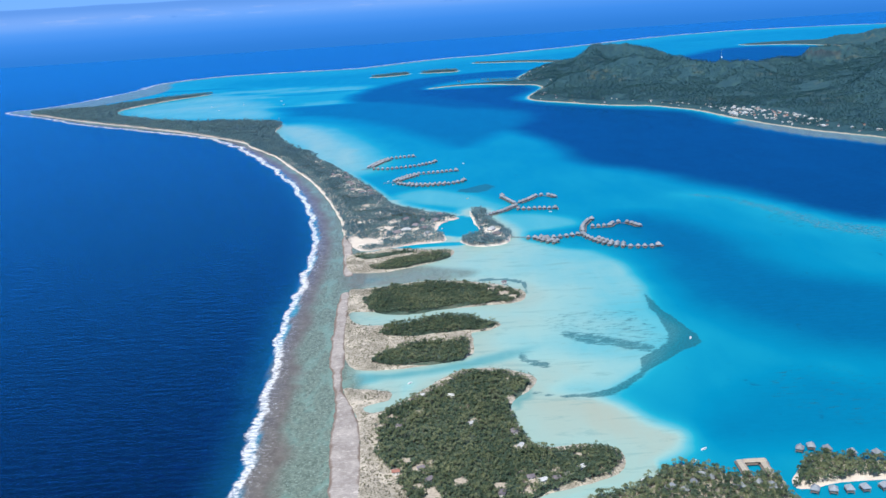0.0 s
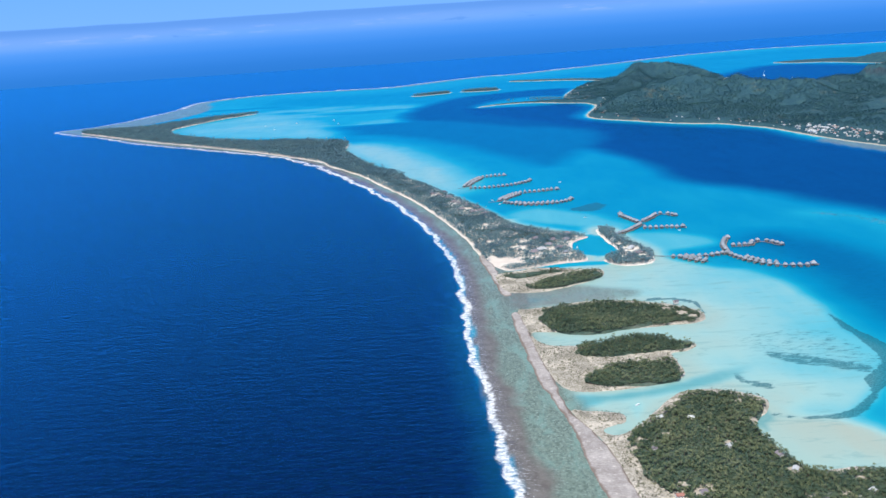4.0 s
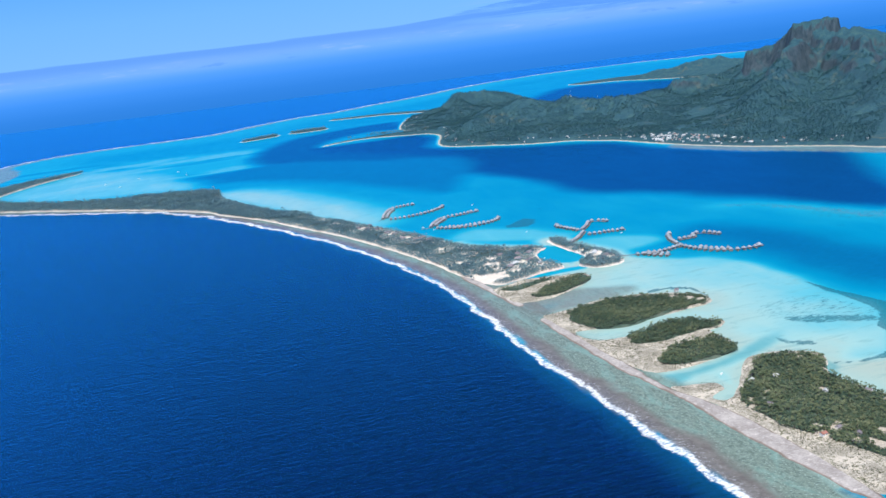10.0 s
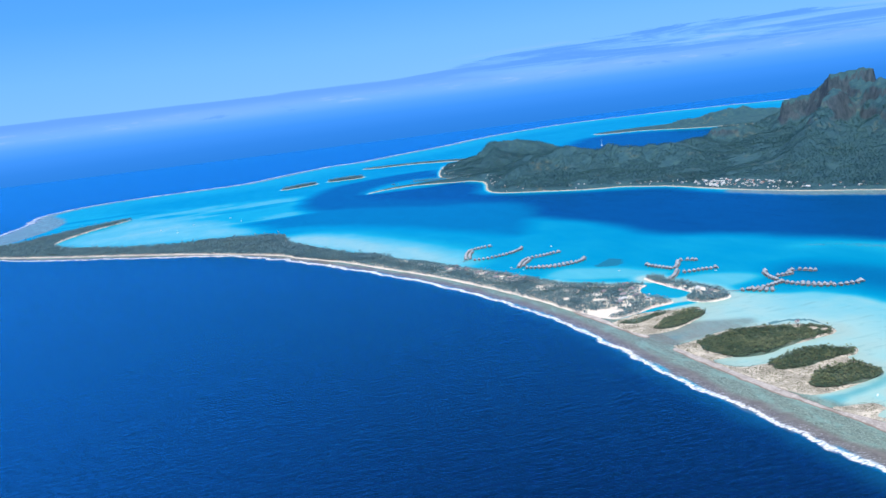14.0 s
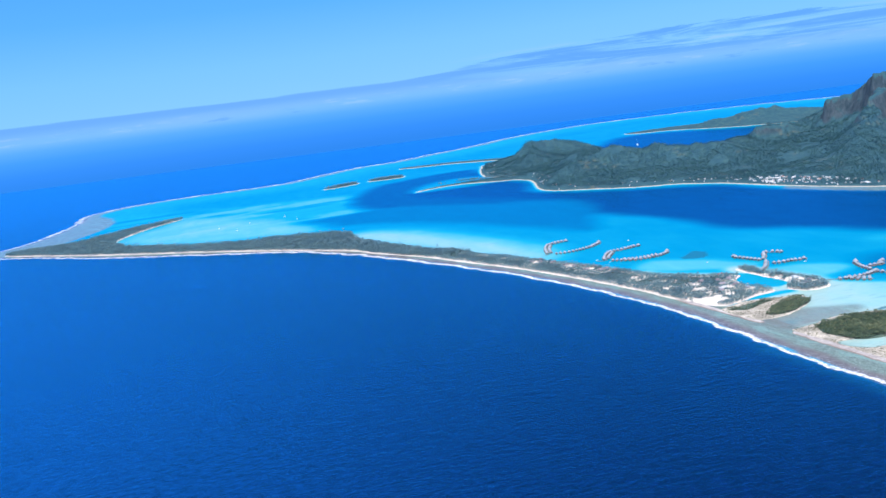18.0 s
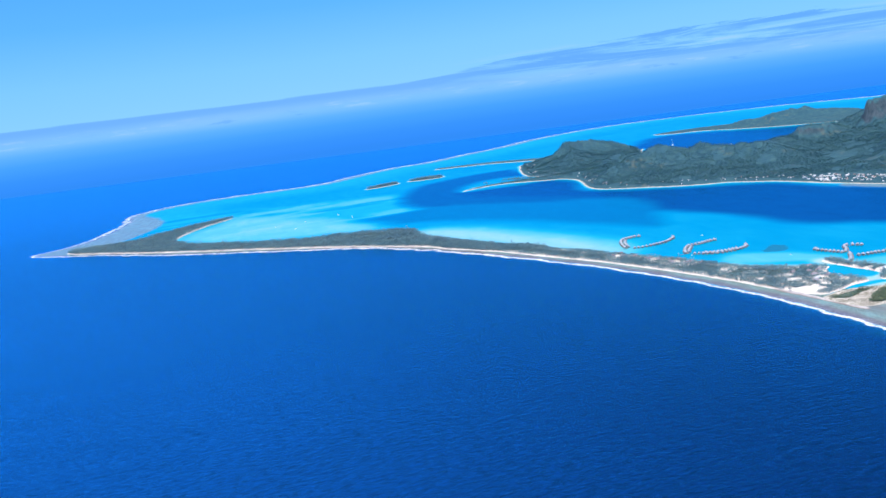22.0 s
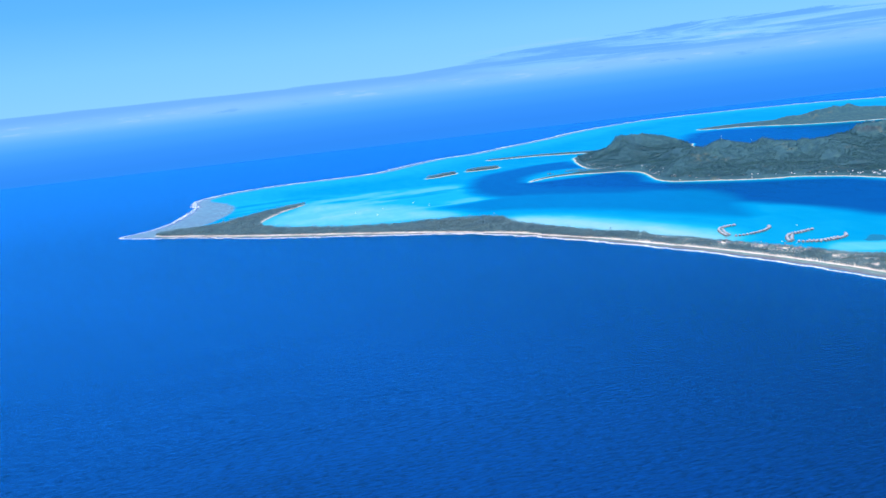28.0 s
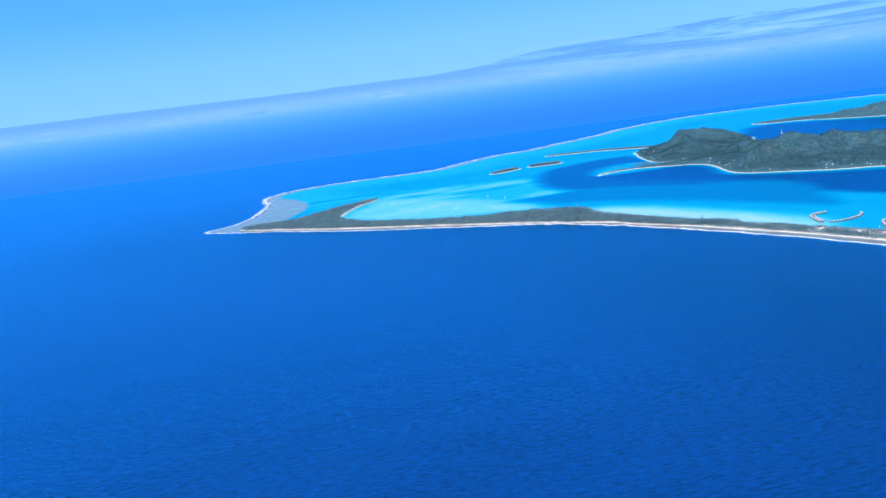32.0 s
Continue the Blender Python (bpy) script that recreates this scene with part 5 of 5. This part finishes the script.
HOUSES = {
    "white": make_house("house", "small white house with a pale metal gable roof", 3.4, 2.4, 1.1, 0.7, PLASTER, TIN, group="island houses"),
    "grey": make_house("house", "small house with a weathered grey roof among trees", 3.2, 2.6, 1.1, 0.8, PLASTER, GREY_ROOF, group="island houses"),
    "red": make_house("house", "small pale house with a faded red roof", 3.2, 2.4, 1.1, 0.8, PLASTER, RUST, group="island houses"),
    "thatch": make_house("resort_building", "resort building under a broad grey thatched roof", 5.0, 3.6, 1.4, 1.9, TIMBER, THATCH, True, "building", "resort buildings"),
    "hall": make_house("resort_hall", "long resort hall with a broad pale roof", 8.0, 4.4, 1.6, 1.8, PLASTER, TIN, True, "building", "resort buildings"),
    "mauve": make_house("resort_building", "resort building with a mauve grey shingle roof", 6.5, 4.5, 1.5, 1.8, PLASTER, GREY_ROOF, True, "building", "resort buildings"),
}
first_house = {k: [True] for k in HOUSES}


def house(kind, x, y, z, turn_by, size=1.0):
    return place(HOUSES[kind], first_house[kind], pose(x, y, z, 0, 0, turn_by) @ Matrix.Scale(size, 4)) if size == 1.0 else scaled(kind, x, y, z, turn_by, size)


def scaled(kind, x, y, z, turn_by, size):
    ob = place(HOUSES[kind], first_house[kind], pose(x, y, z, 0, 0, turn_by))
    ob.scale = (size, size, size)
    return ob


for kind, x, y, a in (("white", -13, 410, 15), ("white", 3, 408, -10), ("white", 13, 376, 30), ("grey", -23, 377, 70), ("grey", -11, 336, 20), ("red", -22, 334, 5), ("grey", -7, 326, 50),
                      ("grey", 33, 365, 110), ("white", 35, 351, 60), ("grey", 37, 324, 10), ("white", 42, 321, 25), ("grey", 24, 312, 80), ("grey", 48, 322, 10), ("white", 60, 330, 35), ("grey", 42, 592, 12)):
    house(kind, x, y, 1.5, a)
for kind, x, y, a in (("thatch", 94, 311, 40), ("thatch", 99.5, 308.5, 35), ("thatch", 109, 319, -20), ("thatch", 113, 317, 35), ("thatch", 130, 311, 60), ("thatch", 122, 309, 15), ("thatch", 135, 308, 80), ("thatch", 104, 313, 70)):
    scaled(kind, x, y, 1.1, a, 0.8)
for x, y, a in ((-145, 1057, -60), (-136, 1043, -55), (-124, 1030, 20), (-130, 1062, 25), (-109, 956, -65), (-97, 938, 25), (-88, 941, 30), (-103, 972, -60), (-94, 962, 20), (-112, 985, -62), (-84, 925, 25), (-118, 1000, 25)):
    house("mauve", x, y, 1.3, a)
for x, y, a in ((-38, 759, 10), (-22, 762, 40), (-30, 774, -20), (-46, 752, 30), (-18, 745, 5), (-12, 790, 50), (-40, 800, 15), (40, 745, 60), (44, 728, 20), (34, 718, 40), (30, 705, 10), (-24, 792, 80), (-8, 812, 10)):
    house("hall" if (x, y) in ((-38, 759), (40, 745)) else "thatch" if (x + y) % 2 else "mauve", x, y, 1.3, a)
r = np.random.default_rng(5)
for k in range(26):
    u = k / 25
    x, y = np.array((-150, 1075)) + u * np.array((-230, 400)) + r.uniform(-22, 22, 2) + np.array((30, 10))
    if inward(np.array([x]), np.array([y]), rounded(LONG_NEAR))[0] > 8 or inward(np.array([x]), np.array([y]), rounded(LONG_FAR))[0] > 10:
        house(("grey", "white", "white")[k % 3], x, y, 1.3, r.uniform(0, 180))

# overwater resort pier in the shape of a horseshoe
pier = base("pier_pavilion", "horseshoe pier pavilion with pale thatched roofs over the water", "pavilion")
for x0, x1, y0, y1 in ((127, 130, 317, 330), (130, 140, 327.4, 330.2), (136.6, 139.6, 314.5, 327.4)):
    part("deck", box(x0 - 0.6, x1 + 0.6, y0 - 0.6, y1 + 0.6, 0.7, 0.9), TIMBER, pier)
    part("wall", box(x0 + 0.4, x1 - 0.4, y0 + 0.4, y1 - 0.4, 0.9, 1.7), TIMBER, pier)
    w, d = x1 - x0, y1 - y0
    bm = hip_roof(max(w, d), min(w, d), 1.65, 1.0, max(w, d) * 0.75)
    if d > w:
        bmesh.ops.rotate(bm, verts=bm.verts, matrix=Matrix.Rotation(math.pi / 2, 3, "Z"))
    bmesh.ops.translate(bm, verts=bm.verts, vec=((x0 + x1) / 2, (y0 + y1) / 2, 0))
    part("roof", bm, BLEACHED, pier, "sun-bleached thatched roof")
    for x in (x0, x1):
        for y in (y0, y1):
            part("stilt", post(x, y, -1.5, 0.7, 0.16), TIMBER, pier)
for x, y, a in ((151, 304.5, 60), (158, 303.5, 75), (164.5, 303.5, 85), (171, 304, 95), (179, 304.5, 100), (187, 303.5, 110)):
    place(hut, first_hut, pose(x, y, 0, 0, 0, a))
for x, y, a in ((157.5, 337, 60), (163, 338.5, 80), (169, 335.5, 90), (178, 331.5, 90), (188, 330, 100)):
    place(hut, first_hut, pose(x, y, 0, 0, 0, a))


# boats
def make_boat(name, label, length, beam, mast=0.0, decks=1):
    b = base(name, label, "boat", "boats on the lagoon")
    bm = bmesh.new()
    rings = []
    for u in np.linspace(0, 1, 7):
        w = beam / 2 * (1 - max(0, (u - 0.45) / 0.55) ** 2) * (0.85 + 0.15 * min(1, u * 4))
        x = (u - 0.5) * length
        top = 0.16 * beam + 0.28 * beam * u ** 2 + 0.25 * beam
        rings.append([bm.verts.new(c) for c in ((x, -w, top), (x, -w * 0.6, -0.15 * beam), (x, w * 0.6, -0.15 * beam), (x, w, top))])
    for p, q in zip(rings, rings[1:]):
        for i in range(4):
            bm.faces.new((p[i], q[i], q[(i + 1) % 4], p[(i + 1) % 4]))
    bm.faces.new(rings[0])
    bm.faces.new(rings[-1][::-1])
    part("hull", bm, HULL, b)
    for k in range(decks):
        s = 1 - 0.2 * k
        cabin = part("cabin", box(-0.30 * length * s, 0.18 * length * s, -beam * 0.32, beam * 0.32, beam * (0.42 + 0.38 * k), beam * (0.80 + 0.38 * k), 0.04), HULL, b)
        part("window", box(-0.26 * length * s, 0.19 * length * s, -beam * 0.325, beam * 0.325, beam * (0.56 + 0.38 * k), beam * (0.68 + 0.38 * k)), GLASSY, cabin)
    if mast:
        part("mast", post(0.05 * length, 0, beam * 0.4, mast, 0.03 * beam), HULL, b)
        part("boom", box(-0.4 * length, 0.05 * length, -0.03 * beam, 0.03 * beam, beam * 1.3, beam * 1.38), HULL, b)
    return b


launch = make_boat("motor_boat", "small white motor boat floating on the lagoon", 3.0, 1.1)
yacht = make_boat("sailing_yacht", "white sailing yacht with a bare mast at anchor", 6.0, 1.9, 8.0)
ship = make_boat("cruise_ship", "white cruise ship anchored in the bay", 34.0, 6.0, 0.0, 4)
first_boat = [True]
for x, y, a in ((110, 333, 40), (117, 343, 25), (146, 473, 70), (85, 320, 5), (21, 885, 20), (20, 1093, -25), (109, 816, 90), (100, 806, 0), (-5, 765, 60), (-72, 1003, 10), (-64, 980, 30), (-20, 430, 35)):
    place(launch, first_boat, pose(x, y, 0, 0, 0, a))
first_yacht = [True]
for x, y, a in ((-561, 2028, 20), (-488, 2043, 40), (-403, 2068, 0), (-381, 1979, 60), (-521, 1938, 15), (700, 2330, 10), (740, 2400, 50), (790, 2350, 80), (830, 2420, 30), (672, 2420, 0), (860, 2300, 65)):
    place(yacht, first_yacht, pose(x, y, 0, 0, 0, a)).scale = (0.8, 0.8, 0.8)
big = copy_thing(yacht, pose(794, 2541, 0, 0, 0, 75))
big.scale = (2.6, 2.6, 2.6)
tagged(big, "tall white sailing ship anchored in the bay")
ship.matrix_basis = pose(1267, 2377, 0, 0, 0, 12)

# the village and houses along the high island's shore
line = rounded(MAIN)
r = np.random.default_rng(9)


def settle(count, corner_a, corner_b, depth_in, big_share):
    """Houses near the shore between two places of the plan."""
    a, b = np.array(corner_a, float), np.array(corner_b, float)
    done, tries = 0, 0
    while done < count and tries < count * 30:
        tries += 1
        p = a + (b - a) * r.uniform() + r.uniform(-90, 90, 2)
        d = inward(p[:1], p[1:], line)[0]
        if 10 < d < depth_in:
            z = ground_at("ground_mountain", *p)
            if z > 16:
                continue
            kind = ("hall", "white", "white", "red", "white")[int(r.uniform() * 5)] if r.uniform() < big_share else ("white", "grey", "white", "red")[int(r.uniform() * 4)]
            scaled(kind, p[0], p[1], z, r.uniform(0, 180), r.uniform(0.65, 1.1))
            done += 1


settle(120, (445, 1395), (470, 1295), 70, 0.8)
settle(24, (470, 1290), (600, 1040), 60, 0.3)
settle(32, (165, 1800), (440, 1410), 45, 0.3)
settle(22, (170, 1830), (215, 2080), 45, 0.2)
settle(14, (240, 2230), (320, 2480), 50, 0.1)


# palms and broadleaf trees that stand out one by one on the nearest islands
def make_tree(name, kind, leaf, label, category, size):
    tv, tf, cv, cf = kind
    t = base(name, label, category, "island palms" if "palm" in name else "island trees")
    for key, v, f, mat in (("trunk", tv, tf, BARK), ("crown", cv, cf, leaf)):
        ob = new(key, mesh_from(key, v * size, f, [mat]))
        ob.parent = t
    return t


def grove(makers, places, z):
    r = np.random.default_rng(77)
    flags = [[True] for _ in makers]
    for x, y in places:
        k = r.integers(len(makers))
        t = place(makers[k], flags[k], pose(x, y, z, r.uniform(-4, 4), r.uniform(-4, 4), r.uniform(0, 360)))
        s = r.uniform(0.85, 1.25)
        t.scale = (s, s, s)


palm_makers = [make_tree("palm_tree", palm_tree(170 + i, 11), PALM, "coconut palm with drooping fronds on the island's edge", "palm", 1.25) for i in range(4)]
tree_makers = [make_tree("broadleaf_tree", broad_tree(180 + i, 22, 8), LEAF, "spreading dark green broadleaf tree on the island", "tree", 3.0) for i in range(4)]
edge_spots = np.vstack([spots(o, g, 0.3, -0.3, 90 + i)[0] for i, (o, g) in enumerate(((MOTU_BIG, 8.5), (MOTU_THREE, 7.0), (MOTU_TWO, 7.0), (MOTU_ONE, 8.0), (RESORT_A, 6.0), (RESORT_B, 6.5)))])
grove(palm_makers, edge_spots[::2], 1.1)
grove(tree_makers, edge_spots[1::2], 1.1)
